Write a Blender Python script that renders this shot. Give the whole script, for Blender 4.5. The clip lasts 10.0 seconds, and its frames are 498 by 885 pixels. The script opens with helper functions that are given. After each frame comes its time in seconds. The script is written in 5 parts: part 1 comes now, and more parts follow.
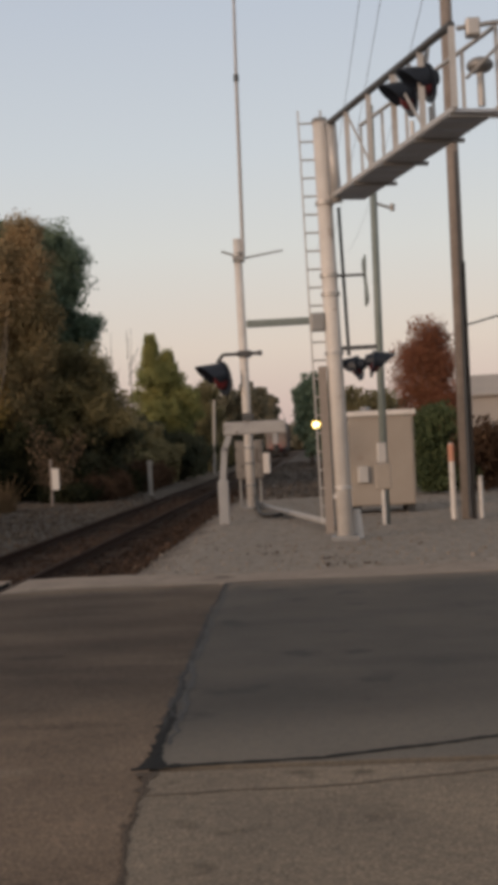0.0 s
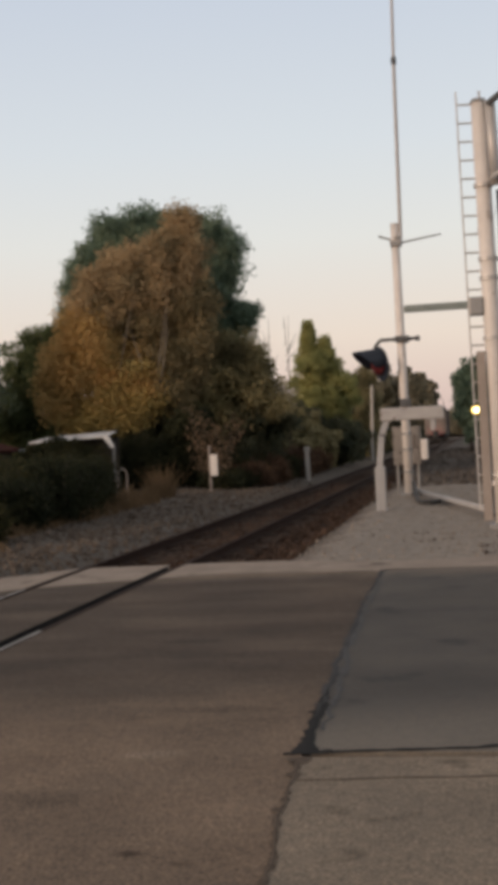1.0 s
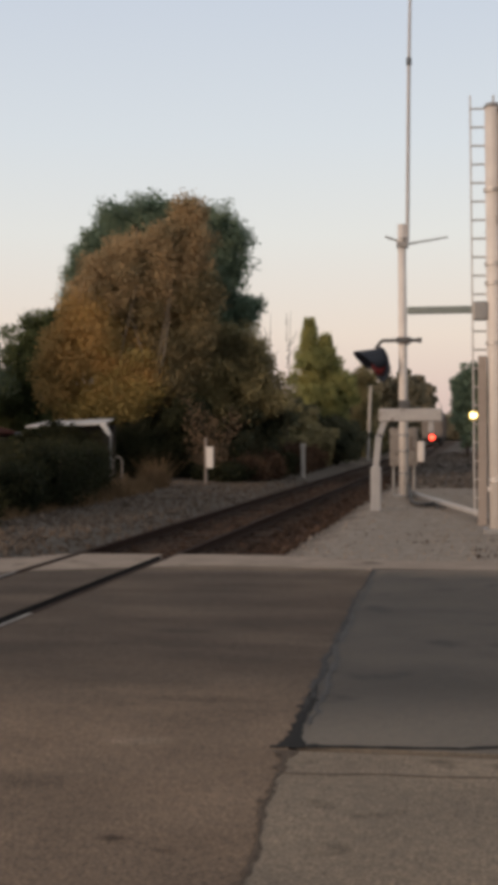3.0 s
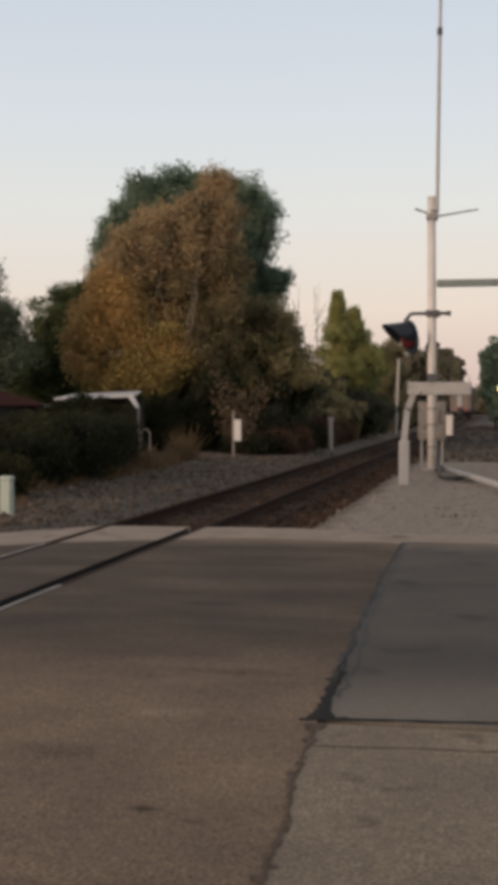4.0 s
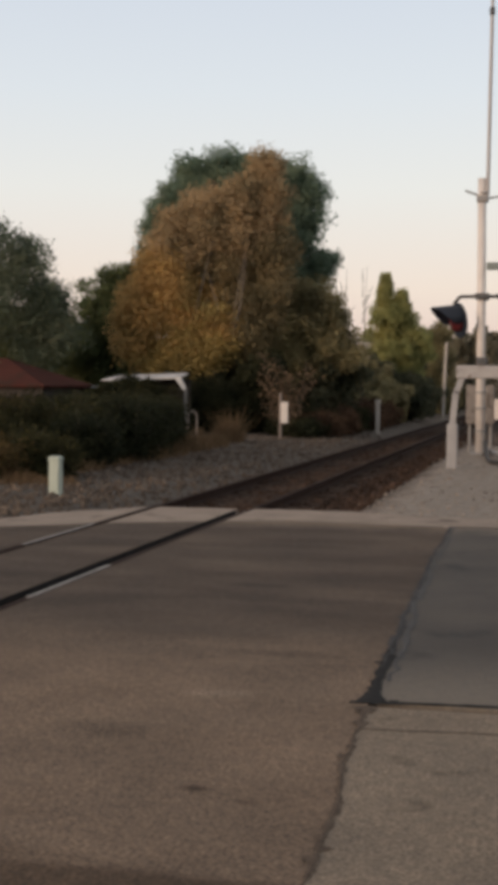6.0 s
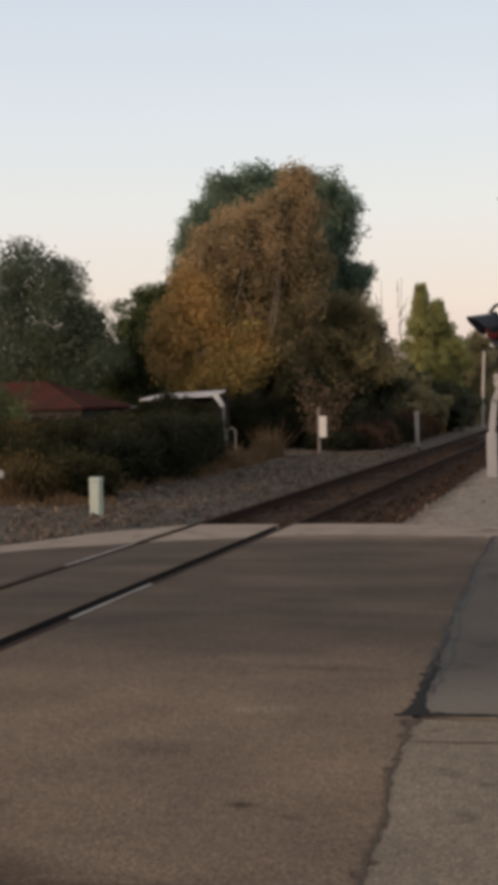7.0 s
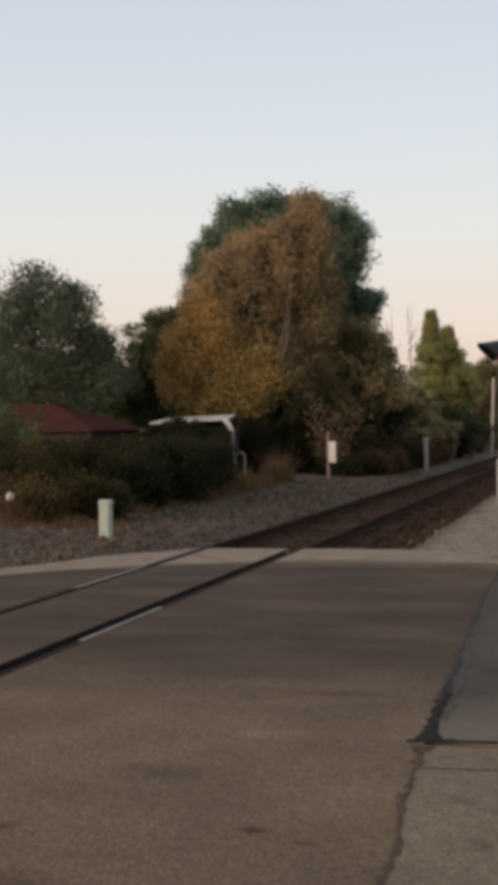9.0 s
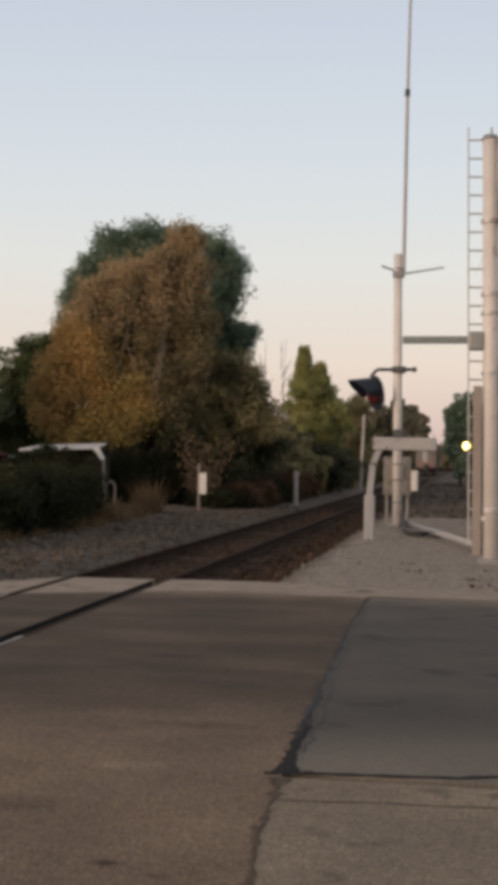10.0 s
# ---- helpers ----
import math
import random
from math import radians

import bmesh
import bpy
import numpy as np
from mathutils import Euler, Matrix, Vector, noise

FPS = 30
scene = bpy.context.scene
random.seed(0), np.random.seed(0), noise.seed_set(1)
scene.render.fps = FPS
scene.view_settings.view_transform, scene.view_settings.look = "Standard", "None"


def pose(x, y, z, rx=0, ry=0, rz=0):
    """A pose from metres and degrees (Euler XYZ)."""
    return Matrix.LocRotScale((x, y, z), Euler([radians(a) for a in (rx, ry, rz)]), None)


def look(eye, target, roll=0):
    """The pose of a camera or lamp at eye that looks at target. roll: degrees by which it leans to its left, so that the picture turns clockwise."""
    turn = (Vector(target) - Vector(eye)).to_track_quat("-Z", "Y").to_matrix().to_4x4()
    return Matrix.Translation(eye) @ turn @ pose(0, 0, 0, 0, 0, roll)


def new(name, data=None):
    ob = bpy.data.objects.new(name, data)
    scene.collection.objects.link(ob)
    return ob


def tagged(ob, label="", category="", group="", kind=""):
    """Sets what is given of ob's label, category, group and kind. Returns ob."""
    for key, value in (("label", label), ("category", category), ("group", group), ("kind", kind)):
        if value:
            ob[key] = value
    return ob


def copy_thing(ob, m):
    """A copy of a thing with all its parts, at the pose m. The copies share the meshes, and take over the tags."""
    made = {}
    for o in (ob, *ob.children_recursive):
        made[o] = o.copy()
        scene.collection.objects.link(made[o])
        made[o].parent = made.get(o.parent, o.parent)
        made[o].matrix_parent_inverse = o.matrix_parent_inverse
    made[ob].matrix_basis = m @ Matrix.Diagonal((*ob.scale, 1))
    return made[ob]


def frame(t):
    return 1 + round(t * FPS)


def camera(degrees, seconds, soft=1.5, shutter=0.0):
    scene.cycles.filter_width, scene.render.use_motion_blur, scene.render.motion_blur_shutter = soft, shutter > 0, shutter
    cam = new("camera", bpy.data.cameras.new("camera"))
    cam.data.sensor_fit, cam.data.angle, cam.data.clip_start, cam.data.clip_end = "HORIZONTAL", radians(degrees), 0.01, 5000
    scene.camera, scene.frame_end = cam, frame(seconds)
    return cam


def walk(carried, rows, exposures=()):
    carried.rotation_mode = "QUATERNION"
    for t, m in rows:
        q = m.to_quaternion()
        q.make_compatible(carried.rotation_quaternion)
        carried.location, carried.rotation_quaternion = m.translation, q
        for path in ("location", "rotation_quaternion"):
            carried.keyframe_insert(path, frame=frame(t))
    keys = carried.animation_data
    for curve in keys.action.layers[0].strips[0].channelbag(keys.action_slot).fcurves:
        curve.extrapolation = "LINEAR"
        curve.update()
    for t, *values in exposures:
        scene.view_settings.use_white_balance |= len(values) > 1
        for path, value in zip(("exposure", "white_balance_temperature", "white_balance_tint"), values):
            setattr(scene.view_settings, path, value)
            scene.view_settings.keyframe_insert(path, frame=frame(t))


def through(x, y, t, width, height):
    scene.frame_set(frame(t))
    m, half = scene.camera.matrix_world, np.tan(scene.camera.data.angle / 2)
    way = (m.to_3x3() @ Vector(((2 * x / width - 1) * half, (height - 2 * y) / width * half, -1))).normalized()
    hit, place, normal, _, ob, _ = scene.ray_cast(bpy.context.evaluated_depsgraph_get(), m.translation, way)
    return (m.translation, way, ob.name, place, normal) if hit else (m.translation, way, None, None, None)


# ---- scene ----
EYE = 1.8
cam = camera(21.73, 10.0, soft=7.0)
# seconds, sway x, y, z, yaw, pitch, roll of a hand-held camera that stands still
PATH = [
    (0.0, 0.022, 0.001, 0.010, 2.95, 0.11, 2.85),
    (0.1, 0.044, 0.008, 0.021, 4.81, 0.43, 0.25),
    (0.2, 0.059, -0.014, 0.026, 5.93, 0.10, -1.02),
    (0.3, 0.059, -0.034, 0.050, 7.77, -1.24, -1.19),
    (0.4, 0.060, -0.030, 0.030, 8.99, -0.90, -0.33),
    (0.5, 0.046, -0.019, 0.024, 9.53, -0.93, 0.68),
    (1.0, 0.061, -0.013, 0.017, 9.94, -0.17, 2.89),
    (1.5, 0.045, 0.028, -0.000, 9.88, -0.30, 1.59),
    (2.0, 0.047, -0.001, 0.001, 9.83, -0.57, 1.20),
    (2.5, 0.039, 0.017, -0.013, 9.66, -0.92, 0.54),
    (2.7, 0.030, 0.001, -0.005, 9.66, -0.28, 0.21),
    (3.8, 0.018, -0.001, -0.014, 10.44, -1.36, -0.09),
    (4.0, 0.005, 0.003, -0.003, 10.97, -1.60, -0.06),
    (4.5, 0.000, -0.000, 0.000, 11.00, -1.87, 0.30),
    (5.0, -0.007, 0.018, -0.005, 11.00, -1.01, -0.58),
    (5.5, -0.018, -0.001, -0.001, 11.53, -2.07, 0.15),
    (6.0, -0.036, 0.004, -0.005, 12.99, -2.39, -0.47),
    (6.2, -0.043, 0.006, -0.011, 14.33, -1.71, 0.02),
    (7.3, -0.005, -0.011, -0.003, 14.60, -1.70, 1.46),
    (7.5, -0.024, 0.002, -0.015, 15.01, -1.37, 0.90),
    (8.0, -0.020, -0.011, -0.014, 15.78, -0.81, 2.70),
    (8.5, -0.023, -0.018, -0.006, 15.49, -0.96, 1.88),
    (9.0, -0.046, -0.001, -0.016, 15.07, -0.58, 0.78),
    (9.1, -0.076, -0.003, -0.008, 13.72, -0.32, 0.36),
    (9.2, -0.088, 0.026, -0.013, 12.03, 0.52, -1.14),
    (9.3, -0.101, 0.035, -0.005, 10.00, 0.82, -2.15),
    (9.5, -0.034, 0.002, -0.022, 9.40, 1.09, -0.54),
    (10.0, -0.016, 0.019, -0.029, 9.43, 0.81, -0.79),
]
walk(cam, [(t, pose(x, y, EYE + z, 90 + pitch, roll, yaw)) for t, x, y, z, yaw, pitch, roll in PATH],
     exposures=[(0.0, -0.21), (0.3, -0.1), (0.6, 0.0), (2.5, 0.0), (4.6, 0.01), (5.0, 0.09), (8.6, 0.1), (9.4, 0.0), (10.0, 0.0)])

# ---- sky and light: dusk, the sun just gone down behind the camera ----
SUN_AZ, SUN_EL = 222.0, 4.0     # degrees clockwise from +y, degrees up
world = bpy.data.worlds.new("dusk_sky")
scene.world = world
world.use_nodes = True
wn, wl = world.node_tree.nodes, world.node_tree.links
wn.clear()
w_out = wn.new("ShaderNodeOutputWorld")
w_add = wn.new("ShaderNodeAddShader")
w_sky = wn.new("ShaderNodeTexSky")
w_sky.sky_type, w_sky.sun_disc = "NISHITA", False
w_sky.sun_elevation, w_sky.sun_rotation = radians(SUN_EL), radians(SUN_AZ)
w_bg1 = wn.new("ShaderNodeBackground")
w_bg1.inputs[1].default_value = 0.02
w_bg2 = wn.new("ShaderNodeBackground")
w_bg2.inputs[1].default_value = 1.0
w_tc = wn.new("ShaderNodeTexCoord")
w_sep = wn.new("ShaderNodeSeparateXYZ")
w_ramp = wn.new("ShaderNodeValToRGB")
wl.new(w_tc.outputs["Generated"], w_sep.inputs[0])
wl.new(w_sep.outputs["Z"], w_ramp.inputs[0])
stops = [(0.0, (0.60, 0.46, 0.43)), (0.03, (0.69, 0.54, 0.50)), (0.075, (0.775, 0.66, 0.585)), (0.15, (0.735, 0.725, 0.70)),
         (0.22, (0.66, 0.695, 0.733)), (0.32, (0.57, 0.62, 0.705)), (0.5, (0.46, 0.45, 0.46)), (1.0, (0.37, 0.34, 0.33))]
for k, (p, c) in enumerate(stops):
    e = w_ramp.color_ramp.elements[k] if k < 2 else w_ramp.color_ramp.elements.new(p)
    e.position, e.color = p, (*c, 1)
wl.new(w_sky.outputs[0], w_bg1.inputs[0])
wl.new(w_ramp.outputs[0], w_bg2.inputs[0])
wl.new(w_bg1.outputs[0], w_add.inputs[0])
wl.new(w_bg2.outputs[0], w_add.inputs[1])
wl.new(w_add.outputs[0], w_out.inputs[0])

sun_data = bpy.data.lights.new("sun", "SUN")
sun_data.energy, sun_data.angle, sun_data.color = 2.0, radians(20), (1.0, 0.72, 0.52)
sun = new("sun", sun_data)
a = radians(SUN_AZ)
sun_from = Vector((math.sin(a) * 100, math.cos(a) * 100, 100 * math.tan(radians(11))))
sun.matrix_world = look(sun_from, (0, 0, 0))


# ---- materials ----
def ramp_node(nt, stops):
    r = nt.nodes.new("ShaderNodeValToRGB")
    for k, (p, c) in enumerate(stops):
        e = r.color_ramp.elements[k] if k < 2 else r.color_ramp.elements.new(p)
        e.position, e.color = p, (*c, 1)
    return r


def surface(name, c1, c2, rough=0.8, scale=3.0, fine=40.0, bump=0.15, metal=0.0, wear=None, per="", spec=0.5):
    """Two scales of mottling between c1 and c2, grain bump, optional wear colour in patches; per: vary by object or island."""
    m = bpy.data.materials.new(name)
    m.use_nodes = True
    nt = m.node_tree
    n, l = nt.nodes, nt.links
    b = n["Principled BSDF"]
    geo = n.new("ShaderNodeNewGeometry")
    big, small = n.new("ShaderNodeTexNoise"), n.new("ShaderNodeTexNoise")
    for tex, s, d in ((big, scale, 5), (small, fine, 3)):
        tex.inputs["Scale"].default_value, tex.inputs["Detail"].default_value = s, d
        l.new(geo.outputs["Position"], tex.inputs["Vector"])
    mixv = n.new("ShaderNodeMath")
    mixv.operation = "MULTIPLY_ADD"
    l.new(small.outputs["Fac"], mixv.inputs[0])
    mixv.inputs[1].default_value = 0.5
    half = n.new("ShaderNodeMath")
    half.operation = "MULTIPLY"
    half.inputs[1].default_value = 0.5
    l.new(big.outputs["Fac"], half.inputs[0])
    l.new(half.outputs[0], mixv.inputs[2])
    fac = mixv.outputs[0]
    if per:
        src = n.new("ShaderNodeObjectInfo").outputs["Random"] if per == "object" else geo.outputs["Random Per Island"]
        av = n.new("ShaderNodeMath")
        av.operation = "MULTIPLY_ADD"
        av.inputs[1].default_value, av.inputs[2].default_value = 0.5, -0.25
        l.new(src, av.inputs[0])
        sm = n.new("ShaderNodeMath")
        sm.operation = "ADD"
        l.new(av.outputs[0], sm.inputs[0])
        l.new(fac, sm.inputs[1])
        fac = sm.outputs[0]
    r = ramp_node(nt, [(0.3, c1), (0.7, c2)])
    l.new(fac, r.inputs[0])
    col = r.outputs[0]
    if wear:
        wt = n.new("ShaderNodeTexNoise")
        wt.inputs["Scale"].default_value, wt.inputs["Detail"].default_value = wear[1], 8
        l.new(geo.outputs["Position"], wt.inputs["Vector"])
        wr = ramp_node(nt, [(wear[2], (0, 0, 0)), (wear[2] + 0.08, (1, 1, 1))])
        l.new(wt.outputs["Fac"], wr.inputs[0])
        mx = n.new("ShaderNodeMix")
        mx.data_type = "RGBA"
        l.new(wr.outputs[0], mx.inputs["Factor"])
        l.new(col, mx.inputs["A"])
        mx.inputs["B"].default_value = (*wear[0], 1)
        col = mx.outputs["Result"]
    l.new(col, b.inputs["Base Color"])
    b.inputs["Roughness"].default_value, b.inputs["Metallic"].default_value = rough, metal
    b.inputs["Specular IOR Level"].default_value = spec if rough < 0.75 or metal else 0.18
    bp = n.new("ShaderNodeBump")
    bp.inputs["Strength"].default_value, bp.inputs["Distance"].default_value = bump, 0.02
    l.new(small.outputs["Fac"], bp.inputs["Height"])
    l.new(bp.outputs[0], b.inputs["Normal"])
    return m


def leaf_material(name, stops, through=0.35, vary=0.26):
    m = bpy.data.materials.new(name)
    m.use_nodes = True
    nt = m.node_tree
    n, l = nt.nodes, nt.links
    b = n["Principled BSDF"]
    geo = n.new("ShaderNodeNewGeometry")
    tex = n.new("ShaderNodeTexNoise")
    tex.inputs["Scale"].default_value, tex.inputs["Detail"].default_value = 0.7, 4
    l.new(geo.outputs["Position"], tex.inputs["Vector"])
    m1 = n.new("ShaderNodeMath")
    m1.operation = "MULTIPLY_ADD"
    l.new(geo.outputs["Random Per Island"], m1.inputs[0])
    m1.inputs[1].default_value = vary
    m2 = n.new("ShaderNodeMath")
    m2.operation = "MULTIPLY_ADD"
    m2.inputs[1].default_value, m2.inputs[2].default_value = 1.5, -0.25 - vary / 2
    l.new(tex.outputs["Fac"], m2.inputs[0])
    l.new(m2.outputs[0], m1.inputs[2])
    r = ramp_node(nt, stops)
    l.new(m1.outputs[0], r.inputs[0])
    l.new(r.outputs[0], b.inputs["Base Color"])
    b.inputs["Roughness"].default_value, b.inputs["Specular IOR Level"].default_value = 0.75, 0.15
    t = n.new("ShaderNodeBsdfTranslucent")
    l.new(r.outputs[0], t.inputs[0])
    mx = n.new("ShaderNodeMixShader")
    mx.inputs[0].default_value = through
    l.new(b.outputs[0], mx.inputs[1])
    l.new(t.outputs[0], mx.inputs[2])
    l.new(mx.outputs[0], n["Material Output"].inputs[0])
    return m


def glow(name, color, strength):
    m = bpy.data.materials.new(name)
    m.use_nodes = True
    b = m.node_tree.nodes["Principled BSDF"]
    b.inputs["Base Color"].default_value = (*color, 1)
    b.inputs["Emission Color"].default_value = (*color, 1)
    b.inputs["Emission Strength"].default_value = strength
    return m


ASPHALT = surface("worn_asphalt", (0.066, 0.06, 0.055), (0.094, 0.085, 0.078), 0.75, 0.6, 45, 0.3, wear=((0.045, 0.043, 0.043), 1.4, 0.6))
CONCRETE = surface("old_concrete", (0.17, 0.142, 0.115), (0.255, 0.214, 0.172), 0.9, 1.1, 60, 0.35, wear=((0.12, 0.10, 0.08), 2.2, 0.62))
APRON = surface("dusty_concrete", (0.21, 0.17, 0.14), (0.39, 0.322, 0.266), 0.95, 2.2, 30, 0.4, wear=((0.15, 0.122, 0.1), 1.7, 0.6))
TAR = surface("crack_tar", (0.008, 0.008, 0.008), (0.024, 0.022, 0.021), 0.85, 6, 60, 0.2)
RAIL_STEEL = surface("rusty_rail", (0.018, 0.009, 0.006), (0.036, 0.018, 0.012), 0.92, 6, 60, 0.2)
# matt and pale: the worn rail top's shine is put into the colour
RAIL_HEAD = surface("rail_head_painted_shine", (0.15, 0.14, 0.13), (0.36, 0.34, 0.32), 0.7, 0.8, 8, 0.05)
TIE_WOOD = surface("creosote_tie", (0.03, 0.019, 0.013), (0.065, 0.042, 0.029), 0.9, 2, 30, 0.4, per="object")
BALLAST = surface("brown_ballast", (0.026, 0.016, 0.011), (0.072, 0.046, 0.033), 0.95, 5, 50, 0.3, per="island")
ROCK = surface("grey_riprap", (0.076, 0.06, 0.048), (0.158, 0.126, 0.1), 0.95, 5, 40, 0.3, per="island")
WHITE_PAINT = surface("weathered_white_paint", (0.56, 0.52, 0.49), (0.72, 0.68, 0.64), 0.55, 2.5, 30, 0.08, wear=((0.40, 0.35, 0.31), 3.0, 0.66))
ALUMINIUM = surface("dull_aluminium", (0.42, 0.40, 0.385), (0.56, 0.54, 0.52), 0.5, 3, 30, 0.08, metal=0.35)
GREY_STEEL = surface("galvanised_steel", (0.22, 0.215, 0.21), (0.33, 0.325, 0.32), 0.55, 3, 40, 0.1, metal=0.4)
DARK_STEEL = surface("dark_steel", (0.05, 0.052, 0.055), (0.09, 0.09, 0.092), 0.6, 4, 40, 0.1)
GREEN_STEEL = surface("grey_green_steel", (0.15, 0.18, 0.17), (0.23, 0.26, 0.245), 0.55, 3, 40, 0.1)
BLACK_HOOD = surface("black_signal_paint", (0.008, 0.012, 0.021), (0.015, 0.022, 0.036), 0.5, 4, 40, 0.05)
RED_LENS = surface("unlit_red_lens", (0.07, 0.013, 0.016), (0.11, 0.02, 0.023), 0.3, 4, 60, 0.05)
BEIGE_METAL = surface("beige_painted_metal", (0.28, 0.24, 0.203), (0.35, 0.305, 0.26), 0.55, 1.5, 25, 0.06, wear=((0.27, 0.22, 0.185), 1.8, 0.68))
CASE_GREY = surface("weathered_case_paint", (0.16, 0.145, 0.132), (0.25, 0.225, 0.205), 0.65, 3.0, 30, 0.1, wear=((0.10, 0.085, 0.075), 5.0, 0.55))
PALE_CONCRETE = surface("pale_concrete", (0.38, 0.35, 0.32), (0.5, 0.47, 0.43), 0.9, 4, 30, 0.2)
FRAME_GREY = surface("weathered_frame_paint", (0.28, 0.275, 0.275), (0.42, 0.405, 0.395), 0.65, 3.5, 30, 0.1, wear=((0.2, 0.18, 0.165), 4.0, 0.6))
LEG_GREY = surface("dull_grey_paint", (0.27, 0.27, 0.275), (0.37, 0.365, 0.365), 0.6, 3, 30, 0.1)
ANTENNA_GREY = surface("grey_fibreglass", (0.36, 0.35, 0.355), (0.48, 0.47, 0.47), 0.6, 3, 30, 0.05)
DECK_GREY = surface("grey_grating", (0.34, 0.37, 0.42), (0.46, 0.49, 0.545), 0.6, 5, 40, 0.15)
GUARD = surface("brown_grey_guard", (0.24, 0.20, 0.175), (0.32, 0.275, 0.24), 0.7, 2, 30, 0.1)
POLE_WOOD = surface("weathered_pole_wood", (0.19, 0.16, 0.142), (0.31, 0.268, 0.24), 0.9, 3, 30, 0.4)
BARK = surface("bark", (0.045, 0.036, 0.03), (0.11, 0.09, 0.075), 0.95, 4, 30, 0.5)
PED_GREEN = surface("pale_green_plastic", (0.34, 0.40, 0.345), (0.43, 0.49, 0.425), 0.55, 2, 30, 0.05)
ORANGE = surface("orange_band", (0.45, 0.2, 0.13), (0.56, 0.27, 0.18), 0.6, 4, 30, 0.05)
RED_ROOF = surface("red_roofing", (0.04, 0.014, 0.011), (0.075, 0.025, 0.019), 0.9, 1.2, 20, 0.2, wear=((0.04, 0.02, 0.015), 1.1, 0.58))
WHITE_ROOF = surface("chalky_white_roofing", (0.42, 0.43, 0.44), (0.62, 0.62, 0.62), 0.7, 1.5, 20, 0.1, wear=((0.16, 0.16, 0.155), 1.6, 0.56))
DARK_BOARD = surface("dark_boards", (0.035, 0.032, 0.03), (0.07, 0.062, 0.056), 0.9, 3, 30, 0.2)
TARP = surface("blue_grey_tarp", (0.07, 0.10, 0.12), (0.12, 0.15, 0.17), 0.7, 2, 20, 0.1)
CAR_BROWN = surface("dusty_grey_brown_car_paint", (0.15, 0.13, 0.118), (0.22, 0.192, 0.172), 0.75, 1.2, 10, 0.1, wear=((0.2, 0.13, 0.1), 0.8, 0.62))
CAR_DARK = surface("sooty_steel", (0.03, 0.032, 0.034), (0.06, 0.06, 0.06), 0.75, 2, 10, 0.1)
WALL_PALE = surface("pale_wall", (0.42, 0.37, 0.33), (0.50, 0.44, 0.39), 0.85, 1, 10, 0.1)
RUBBER = surface("black_hose", (0.02, 0.02, 0.021), (0.04, 0.038, 0.036), 0.6, 6, 60, 0.1)
LEAF_ORANGE = leaf_material("brown_autumn_leaves", [(0.05, (0.185, 0.167, 0.107)), (0.3, (0.312, 0.249, 0.148)), (0.6, (0.439, 0.326, 0.191)), (0.95, (0.543, 0.4, 0.225))])
LEAF_PINK = leaf_material("dull_pink_brown_leaves", [(0.1, (0.102, 0.0734, 0.0467)), (0.5, (0.178, 0.124, 0.0808)), (0.95, (0.272, 0.188, 0.123))])
LEAF_INNER = leaf_material("thin_olive_brown_leaves", [(0.05, (0.135, 0.126, 0.0743)), (0.5, (0.237, 0.192, 0.107)), (0.95, (0.349, 0.265, 0.14))])
LEAF_WEED = leaf_material("drying_weeds", [(0.1, (0.0475, 0.038, 0.0166)), (0.5, (0.101, 0.0737, 0.0309)), (0.95, (0.202, 0.131, 0.0534))])
LEAF_TAN = leaf_material("olive_yellow_leaves", [(0.1, (0.224, 0.188, 0.0784)), (0.5, (0.37, 0.286, 0.112)), (0.95, (0.515, 0.388, 0.146))])
LEAF_AMBER = leaf_material("golden_orange_leaves", [(0.05, (0.235, 0.185, 0.084)), (0.35, (0.381, 0.269, 0.112)), (0.65, (0.504, 0.33, 0.137)), (0.95, (0.594, 0.437, 0.162))])
LEAF_AIRY = leaf_material("grey_green_leaves", [(0.1, (0.078, 0.106, 0.0744)), (0.5, (0.126, 0.154, 0.106)), (0.95, (0.204, 0.222, 0.144))], 0.4)
PALE_BARK = surface("pale_bark", (0.13, 0.11, 0.09), (0.22, 0.19, 0.155), 0.95, 4, 30, 0.4)
LEAF_GREEN = leaf_material("dark_green_leaves", [(0.1, (0.0975, 0.15, 0.114)), (0.5, (0.163, 0.227, 0.163)), (0.95, (0.26, 0.312, 0.208))])
LEAF_OLIVE = leaf_material("olive_leaves", [(0.1, (0.137, 0.127, 0.0728)), (0.5, (0.236, 0.208, 0.113)), (0.95, (0.352, 0.3, 0.152))])
LEAF_YELLOWGREEN = leaf_material("yellow_green_leaves", [(0.1, (0.188, 0.212, 0.0909)), (0.5, (0.314, 0.321, 0.133)), (0.95, (0.486, 0.447, 0.18))])
# near-black: deep shade under trees and inside the hedge is painted in
LEAF_DARK = leaf_material("undergrowth_with_painted_shade", [(0.1, (0.014, 0.019, 0.011)), (0.5, (0.032, 0.036, 0.018)), (0.95, (0.075, 0.068, 0.032))])
# darker leaf green that carries the shade below the track-side trees
LEAF_SHADE = leaf_material("shade_dulled_undergrowth", [(0.1, (0.0385, 0.0495, 0.0352)), (0.5, (0.0792, 0.0858, 0.055)), (0.95, (0.143, 0.132, 0.077))])
# distance haze is put into this paler, greyer leaf colour
LEAF_HAZE = leaf_material("haze_paled_leaves", [(0.1, (0.166, 0.162, 0.117)), (0.5, (0.235, 0.219, 0.158)), (0.95, (0.344, 0.3, 0.214))])
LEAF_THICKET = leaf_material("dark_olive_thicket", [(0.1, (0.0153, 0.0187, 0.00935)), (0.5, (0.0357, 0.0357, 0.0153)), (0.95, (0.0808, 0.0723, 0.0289))])
